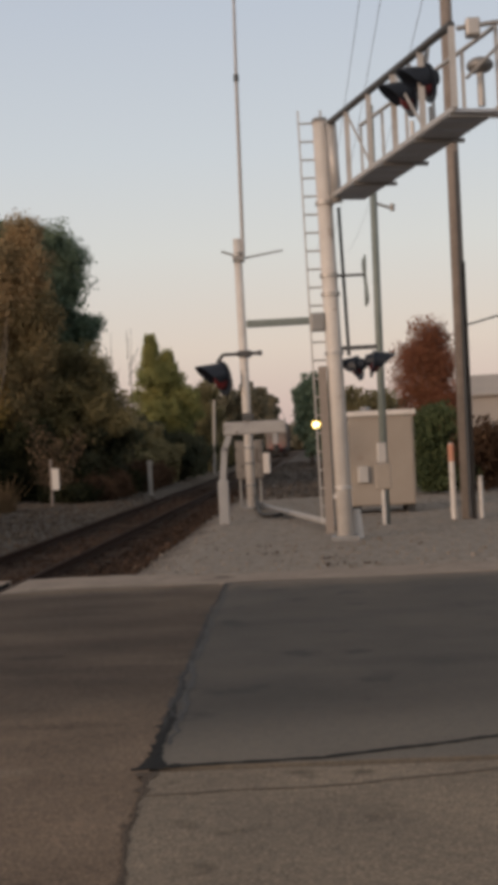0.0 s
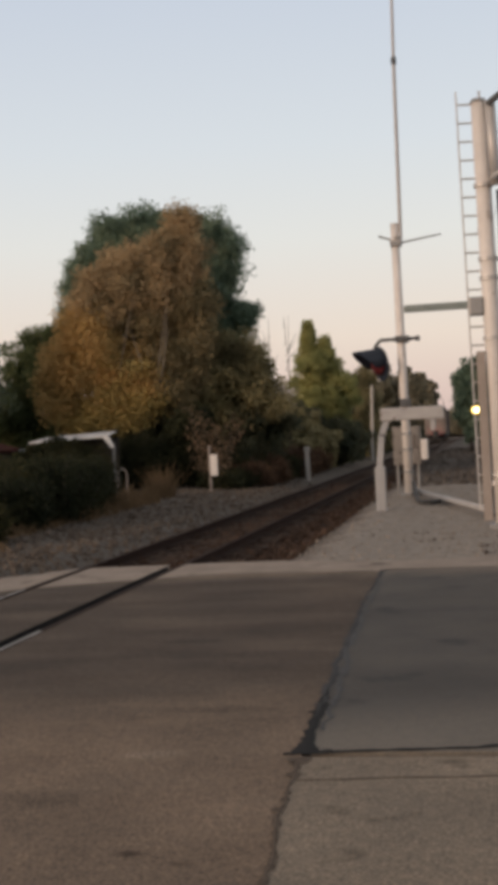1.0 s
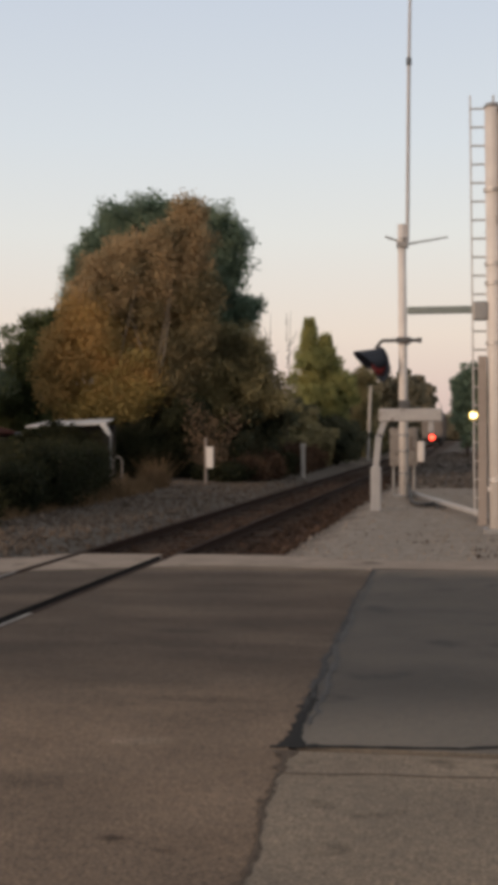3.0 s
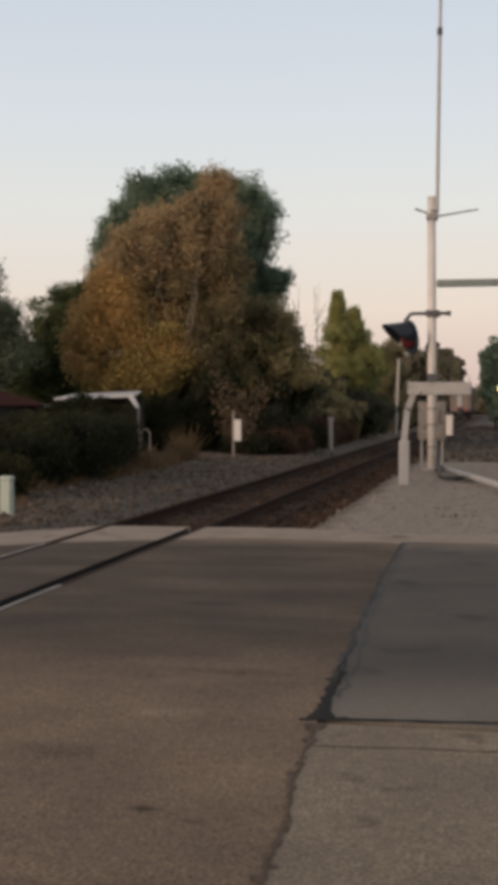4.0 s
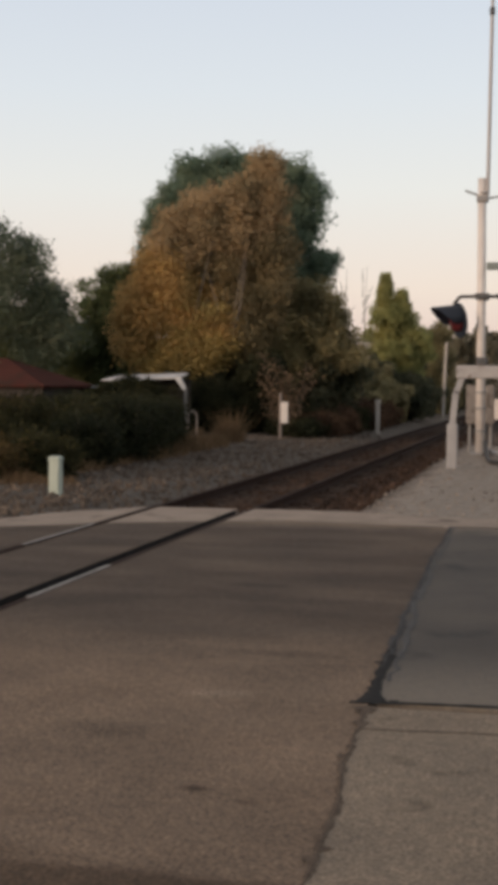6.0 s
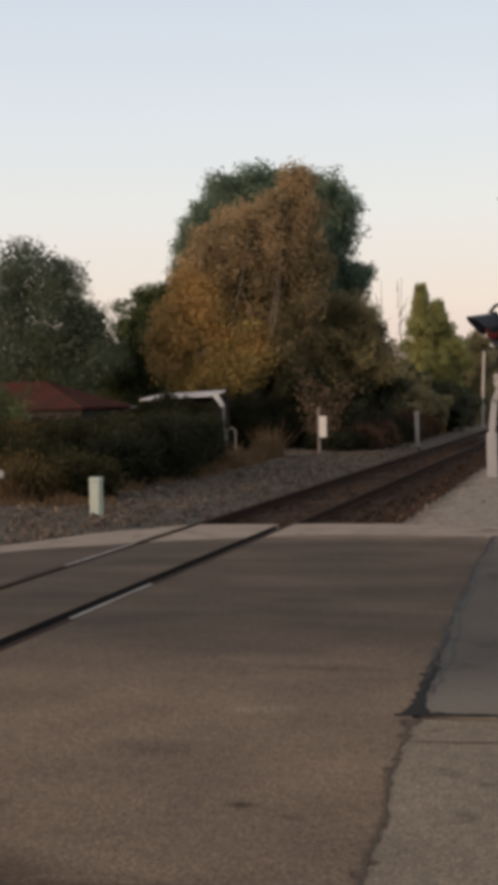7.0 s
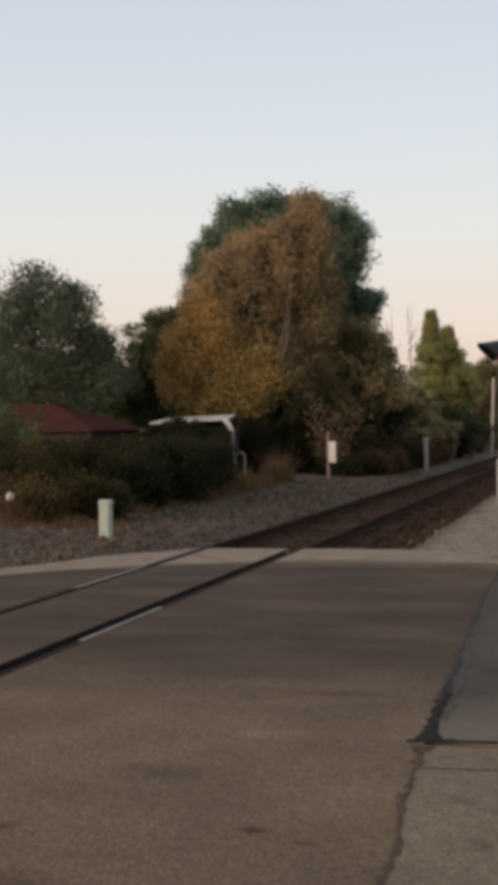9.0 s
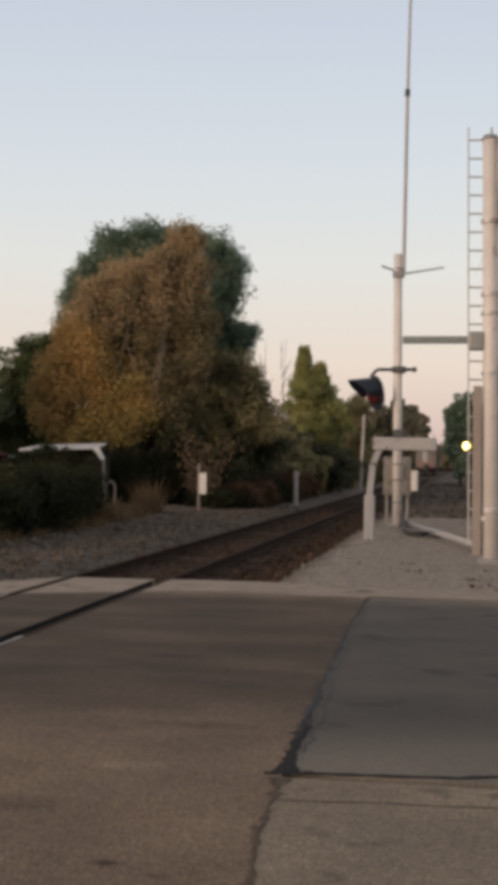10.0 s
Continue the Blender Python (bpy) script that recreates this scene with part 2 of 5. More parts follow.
LEAF_BRIGHT = leaf_material("mid_green_shrub", [(0.1, (0.0607, 0.081, 0.0405)), (0.5, (0.115, 0.142, 0.0675)), (0.95, (0.203, 0.223, 0.101))])
LEAF_RUST = leaf_material("rust_brown_leaves", [(0.1, (0.035, 0.022, 0.015)), (0.5, (0.085, 0.052, 0.034)), (0.95, (0.19, 0.115, 0.07))])
LEAF_RED = leaf_material("red_autumn_leaves", [(0.1, (0.152, 0.0665, 0.0427)), (0.5, (0.266, 0.114, 0.0712)), (0.95, (0.38, 0.18, 0.104))])
DRY_GRASS = leaf_material("dry_grass", [(0.1, (0.096, 0.0672, 0.04)), (0.5, (0.176, 0.12, 0.0688)), (0.95, (0.288, 0.192, 0.112))])


# ---- building helpers ----
def part(name, bm, material, parent=None, label=""):
    me = bpy.data.meshes.new(name)
    bm.normal_update()
    bm.to_mesh(me)
    bm.free()
    me.materials.append(material)
    ob = new(name, me)
    if parent is not None:
        ob.parent = parent
    if label:
        tagged(ob, label)
    return ob


def thing(name, x, y, z, label, category, group="", turn=0.0):
    ob = new(name)
    ob.matrix_basis = pose(x, y, z, 0, 0, turn)
    return tagged(ob, label, category, group)


def BM():
    return bmesh.new()


def box(bm, x0, x1, y0, y1, z0, z1, bevel=0.0):
    r = bmesh.ops.create_cube(bm, size=1.0, matrix=Matrix.LocRotScale(((x0 + x1) / 2, (y0 + y1) / 2, (z0 + z1) / 2), None, (x1 - x0, y1 - y0, z1 - z0)))
    if bevel:
        es = list({e for v in r["verts"] for e in v.link_edges})
        bmesh.ops.bevel(bm, geom=es, offset=bevel, segments=2, affect="EDGES", profile=0.5)
    return bm


def rod(bm, p, q, r0, r1=None, n=12, caps=True):
    p, q = Vector(p), Vector(q)
    d = q - p
    m = Matrix.Translation((p + q) / 2) @ d.to_track_quat("Z", "Y").to_matrix().to_4x4()
    bmesh.ops.create_cone(bm, cap_ends=caps, segments=n, radius1=r0, radius2=r0 if r1 is None else r1, depth=d.length, matrix=m)
    return bm


def bar(bm, p, q, w, h):
    """A square bar from p to q."""
    p, q = Vector(p), Vector(q)
    d = q - p
    m = Matrix.Translation((p + q) / 2) @ d.to_track_quat("Z", "Y").to_matrix().to_4x4() @ Matrix.Diagonal((w, h, d.length, 1))
    bmesh.ops.create_cube(bm, size=1.0, matrix=m)
    return bm


def smooth(ob):
    for p in ob.data.polygons:
        p.use_smooth = True
    return ob


def raw_mesh(name, verts, faces, material, parent=None, label=""):
    me = bpy.data.meshes.new(name)
    me.from_pydata(verts, [], faces)
    me.update()
    me.materials.append(material)
    ob = new(name, me)
    if parent is not None:
        ob.parent = parent
    if label:
        tagged(ob, label)
    return ob


def leaves(rng, blobs, per_volume, size, clump=0.45, flat=0.8):
    """Leaf blades in clumps through ellipsoids (x, y, z, rx, ry, rz): vertices and faces."""
    cents = []
    for (x, y, z, rx, ry, rz) in blobs:
        count = max(3, int(0.8 * per_volume * (rx * ry * rz) ** 0.62))
        v = rng.normal(size=(count, 3))
        v /= np.linalg.norm(v, axis=1)[:, None]
        rad = rng.uniform(0.2, 1.0, size=(count, 1)) ** 0.4 * np.where(rng.uniform(size=(count, 1)) < 0.16, rng.uniform(1.1, 1.75, size=(count, 1)), rng.uniform(0.82, 1.06, size=(count, 1)))
        c = v * rad * np.array([rx, ry, rz]) + np.array([x, y, z])
        k = 74
        cc = np.repeat(c, k, axis=0) + np.clip(rng.normal(size=(count * k, 3)), -1.7, 1.7) * clump * np.array([1, 1, flat])
        cents.append(cc)
    c = np.concatenate(cents)
    return blades(rng, c[c[:, 2] > 0.03], size)


def blades(rng, c, size):
    """One leaf blade at each centre, turned at random."""
    n = len(c)
    u = rng.normal(size=(n, 3))
    u /= np.linalg.norm(u, axis=1)[:, None]
    w = np.cross(u, rng.normal(size=(n, 3)))
    w /= np.linalg.norm(w, axis=1)[:, None]
    s = rng.uniform(0.6, 1.3, size=(n, 1)) * size
    verts = np.stack([c - u * s, c + w * s * 0.45, c + u * s, c - w * s * 0.45], axis=1).reshape(-1, 3)
    faces = np.arange(n * 4).reshape(n, 4)
    return verts.tolist(), faces.tolist()


def broken_up(rng, blobs, count=13, fill=0.75):
    """Each ellipsoid becomes a cluster of smaller, uneven ones."""
    out = []
    for (x, y, z, rx, ry, rz) in blobs:
        for _ in range(count):
            v = rng.normal(size=3)
            v *= rng.uniform(0.45, 0.92) / np.linalg.norm(v)
            k = rng.uniform(0.24, 0.5)
            out.append((x + v[0] * rx, y + v[1] * ry, z + v[2] * rz, rx * k * rng.uniform(0.85, 1.2), ry * k, rz * k * rng.uniform(0.85, 1.2)))
        for _ in range(count // 2 + 2):
            v = rng.normal(size=3)
            v[2] = abs(v[2]) * 0.9 + 0.1
            v *= rng.uniform(0.98, 1.2) / np.linalg.norm(v)
            k = rng.uniform(0.06, 0.14)
            out.append((x + v[0] * rx, y + v[1] * ry, z + v[2] * rz, rx * k, ry * k, rz * k * 1.9))
        if fill:
            out.append((x, y, z, rx * fill, ry * fill, rz * fill))
    return out


def tree(name, x, y, blobs, material, label, category, seed, density=34, size=0.075, trunk=0.18, clump=0.22, mats=None, limbs=True, fill=0.75):
    """Blobs are (dx, dy, z, rx, ry, rz) round the foot of the trunk. mats: a second crown part (blobs, material)."""
    rng = np.random.default_rng(seed)
    ob = thing(name, x, y, 0, label, category)
    top = max(b[2] for b in blobs)
    bm = BM()
    pts = [Vector((0, 0, -0.2)), Vector((rng.uniform(-.15, .15), 0.1, top * 0.3)), Vector((rng.uniform(-.3, .3), 0, top * 0.62)), Vector((rng.uniform(-.3, .3), 0.1, top))]
    for k in range(3):
        rod(bm, pts[k], pts[k + 1], trunk * (1 - 0.3 * k), trunk * (0.7 - 0.3 * k) + 0.01, 9)
    every = list(blobs) + (list(mats[0]) if mats else [])
    if limbs:
        for b in every:
            s = pts[1].lerp(pts[2], rng.uniform(0.0, 0.9))
            e = Vector((b[0], b[1], b[2]))
            mid = s.lerp(e, 0.5) + Vector((0, 0, -0.15 * (e - s).length))
            rod(bm, s, mid, trunk * 0.38, trunk * 0.25, 7)
            rod(bm, mid, e, trunk * 0.25, trunk * 0.1, 7)
            for _ in range(4):
                f = e + Vector((rng.uniform(-1, 1) * b[3] * 0.6, rng.uniform(-1, 1) * b[4] * 0.5, rng.uniform(0.1, 0.7) * b[5]))
                rod(bm, mid.lerp(e, rng.uniform(0.2, 1)), f, trunk * 0.1, 0.012, 5)
    smooth(part("trunk", bm, BARK, ob))
    v, f = leaves(rng, broken_up(rng, blobs, fill=fill), density, size, clump)
    raw_mesh("crown", v, f, material, ob)
    if mats:
        v, f = leaves(rng, broken_up(rng, mats[0]), density, size, clump)
        raw_mesh("crown", v, f, mats[1], ob, mats[2])
    return ob


# ---- ground ----
def lerp_table(table, v):
    return float(np.interp(v, [p for p, _ in table], [q for _, q in table]))


ASPHALT_EDGE = [(-60, 2.46), (-14, 9.13), (-8.5, 13.21), (-6.95, 15.36), (-5.55, 16.4), (-3.45, 17.35), (-1.3, 17.1), (2.4, 17.3), (10, 17.6), (60, 19)]
APRON_EDGE = [(-60, 3.2), (-14, 10.0), (-8.5, 14.2), (-7.6, 15.6), (-6.85, 17.5), (-5.9, 18.7), (-3.0, 18.9), (-2.2, 18.6), (-1.2, 18.3), (2.4, 18.6), (10, 19.0), (60, 20.5)]
TRACK_X, GAUGE = -5.08, 1.5


def bend(y):
    """The track bears slightly left far away."""
    return -0.3 * (max(0.0, y - 110.0) / 80.0) ** 2


def a_near(d):
    return abs(d) < 1.25


def ground_height(x, y):
    near = noise.noise((x * 0.7, y * 0.7, 0)) * 0.035 + noise.noise((x * 0.13, y * 0.13, 3)) * 0.06
    d = x - TRACK_X
    edge = lerp_table(APRON_EDGE, x)
    if y < edge + 0.15 and y > -30:
        return -0.28 if a_near(d) else -0.07
    side = 1.0 if d > 0 else -1.0
    a = abs(d)
    h = -0.02 + near
    if y > 0:
        bed = -0.21
        k = min(1, max(0, (a - (1.75 if side > 0 else 1.2)) / 1.0))
        k = k * k * (3 - 2 * k)
        h = bed * (1 - k) + h * k
        if side < 0:
            h += 0.10 * min(1, max(0, (a - 3) / 2))
    fade = min(1, max(0, (math.hypot(x, y) - 120) / 120))
    return h * (1 - fade) + -0.05 * fade


def spaced(lo, hi, a, b, fine):
    mid = list(np.arange(a, b + 1e-6, fine))
    low, v, s = [], a, fine
    while v > lo:
        s *= 1.35
        v -= s
        low.append(max(v, lo))
    high, v, s = [], b, fine
    while v < hi:
        s *= 1.35
        v += s
        high.append(min(v, hi))
    return low[::-1] + mid + high


def make_ground():
    xs = spaced(-1800, 1800, -14, 6, 0.3)
    ys = spaced(-1800, 1800, 12, 50, 0.3)
    verts = [(x, y, ground_height(x, y)) for y in ys for x in xs]
    w = len(xs)
    faces = [(j * w + i, j * w + i + 1, (j + 1) * w + i + 1, (j + 1) * w + i) for j in range(len(ys) - 1) for i in range(w - 1)]
    m = surface("gravel_and_dirt_ground", (0.10, 0.085, 0.07), (0.15, 0.125, 0.10), 0.95, 2, 50, 0.4)
    nt = m.node_tree
    n, l = nt.nodes, nt.links
    b = n["Principled BSDF"]
    geo = n.new("ShaderNodeNewGeometry")
    wob = n.new("ShaderNodeTexNoise")
    wob.inputs["Scale"].default_value, wob.inputs["Detail"].default_value = 0.9, 6
    l.new(geo.outputs["Position"], wob.inputs["Vector"])
    off = n.new("ShaderNodeVectorMath")
    off.operation = "MULTIPLY_ADD"
    l.new(wob.outputs["Color"], off.inputs[0])
    off.inputs[1].default_value, off.inputs[2].default_value = (0.9, 3.0, 0), (-0.45, -1.5, 0)
    add = n.new("ShaderNodeVectorMath")
    l.new(off.outputs[0], add.inputs[0])
    l.new(geo.outputs["Position"], add.inputs[1])
    sep = n.new("ShaderNodeSeparateXYZ")
    l.new(add.outputs[0], sep.inputs[0])

    def band(axis, lo, hi, soft):
        outs = []
        for edge, flip in ((lo, False), (hi, True)):
            mr = n.new("ShaderNodeMapRange")
            mr.interpolation_type = "SMOOTHSTEP"
            mr.inputs["From Min"].default_value, mr.inputs["From Max"].default_value = edge - soft, edge + soft
            mr.inputs["To Min"].default_value, mr.inputs["To Max"].default_value = (1, 0) if flip else (0, 1)
            l.new(sep.outputs[axis], mr.inputs["Value"])
            outs.append(mr.outputs[0])
        mu = n.new("ShaderNodeMath")
        mu.operation = "MULTIPLY"
        l.new(outs[0], mu.inputs[0])
        l.new(outs[1], mu.inputs[1])
        return mu.outputs[0]

    def both(p, q):
        mu = n.new("ShaderNodeMath")
        mu.operation = "MULTIPLY"
        l.new(p, mu.inputs[0])
        l.new(q, mu.inputs[1])
        return mu.outputs[0]

    grain = n.new("ShaderNodeTexNoise")
    grain.inputs["Scale"].default_value, grain.inputs["Detail"].default_value = 5.0, 9
    grain.inputs["Roughness"].default_value = 0.7
    l.new(geo.outputs["Position"], grain.inputs["Vector"])
    col = b.inputs["Base Color"].links[0].from_socket
    layers = [
        (band("X", -3.4, 60, 0.5), ((0.06, 0.05, 0.042), (0.12, 0.10, 0.086))),
        (both(band("X", -2.6, 60, 0.35), band("Y", 17, 45, 1.6)), ((0.19, 0.163, 0.137), (0.34, 0.298, 0.256))),
        (both(band("X", -11.5, -6.1, 0.4), band("Y", 8, 70, 4)), ((0.06, 0.05, 0.042), (0.15, 0.13, 0.11))),
        (band("X", -6.25, -3.0, 0.2), ((0.03, 0.019, 0.013), (0.08, 0.052, 0.036))),
        (band("X", -60, -11.0, 0.9), ((0.035, 0.026, 0.019), (0.085, 0.06, 0.042))),
    ]
    for mask, (c1, c2) in layers:
        r = ramp_node(nt, [(0.35, c1), (0.65, c2)])
        l.new(grain.outputs["Fac"], r.inputs[0])
        mx = n.new("ShaderNodeMix")
        mx.data_type = "RGBA"
        l.new(mask, mx.inputs["Factor"])
        l.new(col, mx.inputs["A"])
        l.new(r.outputs[0], mx.inputs["B"])
        col = mx.outputs["Result"]
    l.new(col, b.inputs["Base Color"])
    ob = raw_mesh("ground", verts, faces, m)
    smooth(ob)
    tagged(ob, "gravel, ballast and dirt ground beside the railway", "ground", kind="structure")


make_ground()


# ---- road and pavement ----
CRACK = [(-0.60, 0.0), (-0.86, 4.2), (-0.91, 5.5), (-0.99, 6.64), (-1.01, 7.31), (-1.05, 8.5), (-1.12, 10.5), (-1.21, 13.66), (-1.25, 17.2)]


def crack_x(y):
    return float(np.interp(y, [q for _, q in CRACK], [p for p, _ in CRACK]))


def strip_slab(name, x0, x1, lower, upper, material, label, category, step=0.25, z=0.0, rough=0.0):
    """A slab between two curves y = lower(x) and upper(x), 0.3 m thick."""
    count = max(2, int(abs(x1 - x0) / step))
    xs = [x0 + (x1 - x0) * k / count for k in range(count + 1)]
    bm = BM()
    rows = []
    for x in xs:
        j = noise.noise((x * 2.3, 7, 0)) * rough
        rows.append([bm.verts.new((x, yy, zz)) for yy, zz in ((lower(x), z), (upper(x) + j, z), (upper(x) + j, z - 0.3), (lower(x), z - 0.3))])
    for p, q in zip(rows, rows[1:]):
        for k in range(4):
            bm.faces.new((p[k], q[k], q[(k + 1) % 4], p[(k + 1) % 4]))
    bm.faces.new(rows[0][::-1])
    bm.faces.new(rows[-1])
    bmesh.ops.recalc_face_normals(bm, faces=bm.faces)
    return tagged(part(name, bm, material), label, category, kind="structure")


def pavement_material():
    """Coarse old pavement near by that turns to smooth dark asphalt in the travelled lane."""
    m = surface("brown_pavement", (0.145, 0.108, 0.082), (0.215, 0.165, 0.127), 0.92, 1.3, 38, 0.55, wear=((0.115, 0.09, 0.07), 1.6, 0.66))
    nt = m.node_tree
    n, l = nt.nodes, nt.links
    b = n["Principled BSDF"]
    geo = n.new("ShaderNodeNewGeometry")
    sep = n.new("ShaderNodeSeparateXYZ")
    l.new(geo.outputs["Position"], sep.inputs[0])
    wob = n.new("ShaderNodeTexNoise")
    wob.inputs["Scale"].default_value, wob.inputs["Detail"].default_value = 1.2, 7
    mp = n.new("ShaderNodeMapping")
    mp.inputs["Scale"].default_value = (0.35, 1.2, 1)
    l.new(geo.outputs["Position"], mp.inputs["Vector"])
    l.new(mp.outputs[0], wob.inputs["Vector"])
    ma = n.new("ShaderNodeMath")
    ma.operation = "MULTIPLY_ADD"
    ma.inputs[1].default_value = 2.4
    l.new(wob.outputs["Fac"], ma.inputs[0])
    l.new(sep.outputs["Y"], ma.inputs[2])
    mr = n.new("ShaderNodeMapRange")
    mr.interpolation_type = "SMOOTHSTEP"
    mr.inputs["From Min"].default_value, mr.inputs["From Max"].default_value = 8.7, 11.4
    l.new(ma.outputs[0], mr.inputs["Value"])
    streak = ramp_node(nt, [(0.35, (0.071, 0.056, 0.047)), (0.5, (0.088, 0.07, 0.058)), (0.68, (0.11, 0.088, 0.072))])
    l.new(wob.outputs["Fac"], streak.inputs[0])
    mx = n.new("ShaderNodeMix")
    mx.data_type = "RGBA"
    l.new(mr.outputs[0], mx.inputs["Factor"])
    l.new(b.inputs["Base Color"].links[0].from_socket, mx.inputs["A"])
    l.new(streak.outputs[0], mx.inputs["B"])
    near = n.new("ShaderNodeMapRange")
    near.interpolation_type = "SMOOTHSTEP"
    near.inputs["From Min"].default_value, near.inputs["From Max"].default_value = 6.2, 5.7
    l.new(ma.outputs[0], near.inputs["Value"])
    mx2 = n.new("ShaderNodeMix")
    mx2.data_type = "RGBA"
    l.new(near.outputs[0], mx2.inputs["Factor"])
    l.new(mx.outputs["Result"], mx2.inputs["A"])
    mx2.inputs["B"].default_value = (0.085, 0.062, 0.046, 1)
    l.new(mx2.outputs["Result"], b.inputs["Base Color"])
    return m


def dust_near_joint(m):
    """Pale dust that lies on the asphalt along the slab's joint."""
    nt = m.node_tree
    n, l = nt.nodes, nt.links
    b = n["Principled BSDF"]
    geo = n.new("ShaderNodeNewGeometry")
    sep = n.new("ShaderNodeSeparateXYZ")
    l.new(geo.outputs["Position"], sep.inputs[0])
    wob = n.new("ShaderNodeTexNoise")
    wob.inputs["Scale"].default_value, wob.inputs["Detail"].default_value = 0.9, 6
    l.new(geo.outputs["Position"], wob.inputs["Vector"])
    tilt = n.new("ShaderNodeMath")
    tilt.operation = "MULTIPLY_ADD"
    tilt.inputs[1].default_value = -0.22
    l.new(sep.outputs["X"], tilt.inputs[0])
    l.new(sep.outputs["Y"], tilt.inputs[2])
    ma = n.new("ShaderNodeMath")
    ma.operation = "MULTIPLY_ADD"
    ma.inputs[1].default_value = 1.6
    l.new(wob.outputs["Fac"], ma.inputs[0])
    l.new(tilt.outputs[0], ma.inputs[2])
    mr = n.new("ShaderNodeMapRange")
    mr.interpolation_type = "SMOOTHSTEP"
    mr.inputs["From Min"].default_value, mr.inputs["From Max"].default_value = 10.0, 8.6
    l.new(ma.outputs[0], mr.inputs["Value"])
    mx = n.new("ShaderNodeMix")
    mx.data_type = "RGBA"
    l.new(mr.outputs[0], mx.inputs["Factor"])
    l.new(b.inputs["Base Color"].links[0].from_socket, mx.inputs["A"])
    mx.inputs["B"].default_value = (0.15, 0.135, 0.118, 1)
    l.new(mx.outputs["Result"], b.inputs["Base Color"])


def add_grain(m, scale, dark, light):
    """Coarse aggregate: multiplies the colour by light and dark grains."""
    nt = m.node_tree
    n, l = nt.nodes, nt.links
    b = n["Principled BSDF"]
    geo = n.new("ShaderNodeNewGeometry")
    col = b.inputs["Base Color"].links[0].from_socket
    for sc, lo, hi in ((scale, dark, light), (scale * 0.3, 0.6 + dark * 0.4, 0.6 + light * 0.4), (0.9, 0.86, 1.14)):
        t = n.new("ShaderNodeTexNoise")
        t.inputs["Scale"].default_value, t.inputs["Detail"].default_value = sc, 3
        l.new(geo.outputs["Position"], t.inputs["Vector"])
        r = ramp_node(nt, [(0.36, (lo, lo, lo)), (0.64, (hi, hi * 0.98, hi * 0.95))])
        l.new(t.outputs["Fac"], r.inputs[0])
        mx = n.new("ShaderNodeMix")
        mx.data_type, mx.blend_type = "RGBA", "MULTIPLY"
        mx.inputs["Factor"].default_value = 1.0
        l.new(col, mx.inputs["A"])
        l.new(r.outputs[0], mx.inputs["B"])
        col = mx.outputs["Result"]
    l.new(col, b.inputs["Base Color"])


def smudge(m, x, y, rx, ry, color, amount):
    """A soft ragged stain round (x, y) in the surface."""
    nt = m.node_tree
    n, l = nt.nodes, nt.links
    b = n["Principled BSDF"]
    geo = n.new("ShaderNodeNewGeometry")
    mp = n.new("ShaderNodeMapping")
    mp.inputs["Scale"].default_value = (1 / rx, 1 / ry, 0)
    mp.inputs["Location"].default_value = (-x / rx, -y / ry, 0)
    l.new(geo.outputs["Position"], mp.inputs["Vector"])
    far = n.new("ShaderNodeVectorMath")
    far.operation = "LENGTH"
    l.new(mp.outputs[0], far.inputs[0])
    wob = n.new("ShaderNodeTexNoise")
    wob.inputs["Scale"].default_value, wob.inputs["Detail"].default_value = 1.6 / ry ** 0.5, 6
    l.new(geo.outputs["Position"], wob.inputs["Vector"])
    ma = n.new("ShaderNodeMath")
    ma.operation = "MULTIPLY_ADD"
    ma.inputs[1].default_value = 1.6
    l.new(wob.outputs["Fac"], ma.inputs[0])
    l.new(far.outputs["Value"], ma.inputs[2])
    mr = n.new("ShaderNodeMapRange")
    mr.interpolation_type = "SMOOTHSTEP"
    mr.inputs["From Min"].default_value, mr.inputs["From Max"].default_value = 1.8, 1.0
    mr.inputs["To Max"].default_value = amount
    l.new(ma.outputs[0], mr.inputs["Value"])
    mx = n.new("ShaderNodeMix")
    mx.data_type = "RGBA"
    l.new(mr.outputs[0], mx.inputs["Factor"])
    l.new(b.inputs["Base Color"].links[0].from_socket, mx.inputs["A"])
    mx.inputs["B"].default_value = (*color, 1)
    l.new(mx.outputs["Result"], b.inputs["Base Color"])


PAVEMENT = pavement_material()
for place in ((-1.55, 5.56, 0.09, 0.07, (0.05, 0.036, 0.028), 0.85), (-1.28, 5.42, 0.05, 0.04, (0.06, 0.044, 0.034), 0.6), (-2.6, 11.5, 0.45, 0.16, (0.055, 0.045, 0.04), 0.7),
              (-2.1, 10.75, 1.5, 0.22, (0.06, 0.049, 0.043), 0.6), (-3.4, 9.6, 0.9, 0.3, (0.065, 0.052, 0.044), 0.5), (-1.75, 8.55, 0.5, 0.16, (0.07, 0.055, 0.045), 0.6),
              (-2.3, 6.4, 0.35, 0.25, (0.10, 0.078, 0.062), 0.6), (-1.9, 7.35, 0.25, 0.14, (0.25, 0.205, 0.165), 0.5)):
    smudge(PAVEMENT, *place)
smudge(ASPHALT, 0.6, 10.6, 1.2, 0.35, (0.05, 0.047, 0.046), 0.6)
smudge(ASPHALT, -0.3, 13.2, 1.0, 0.3, (0.052, 0.049, 0.048), 0.5)
dust_near_joint(ASPHALT)


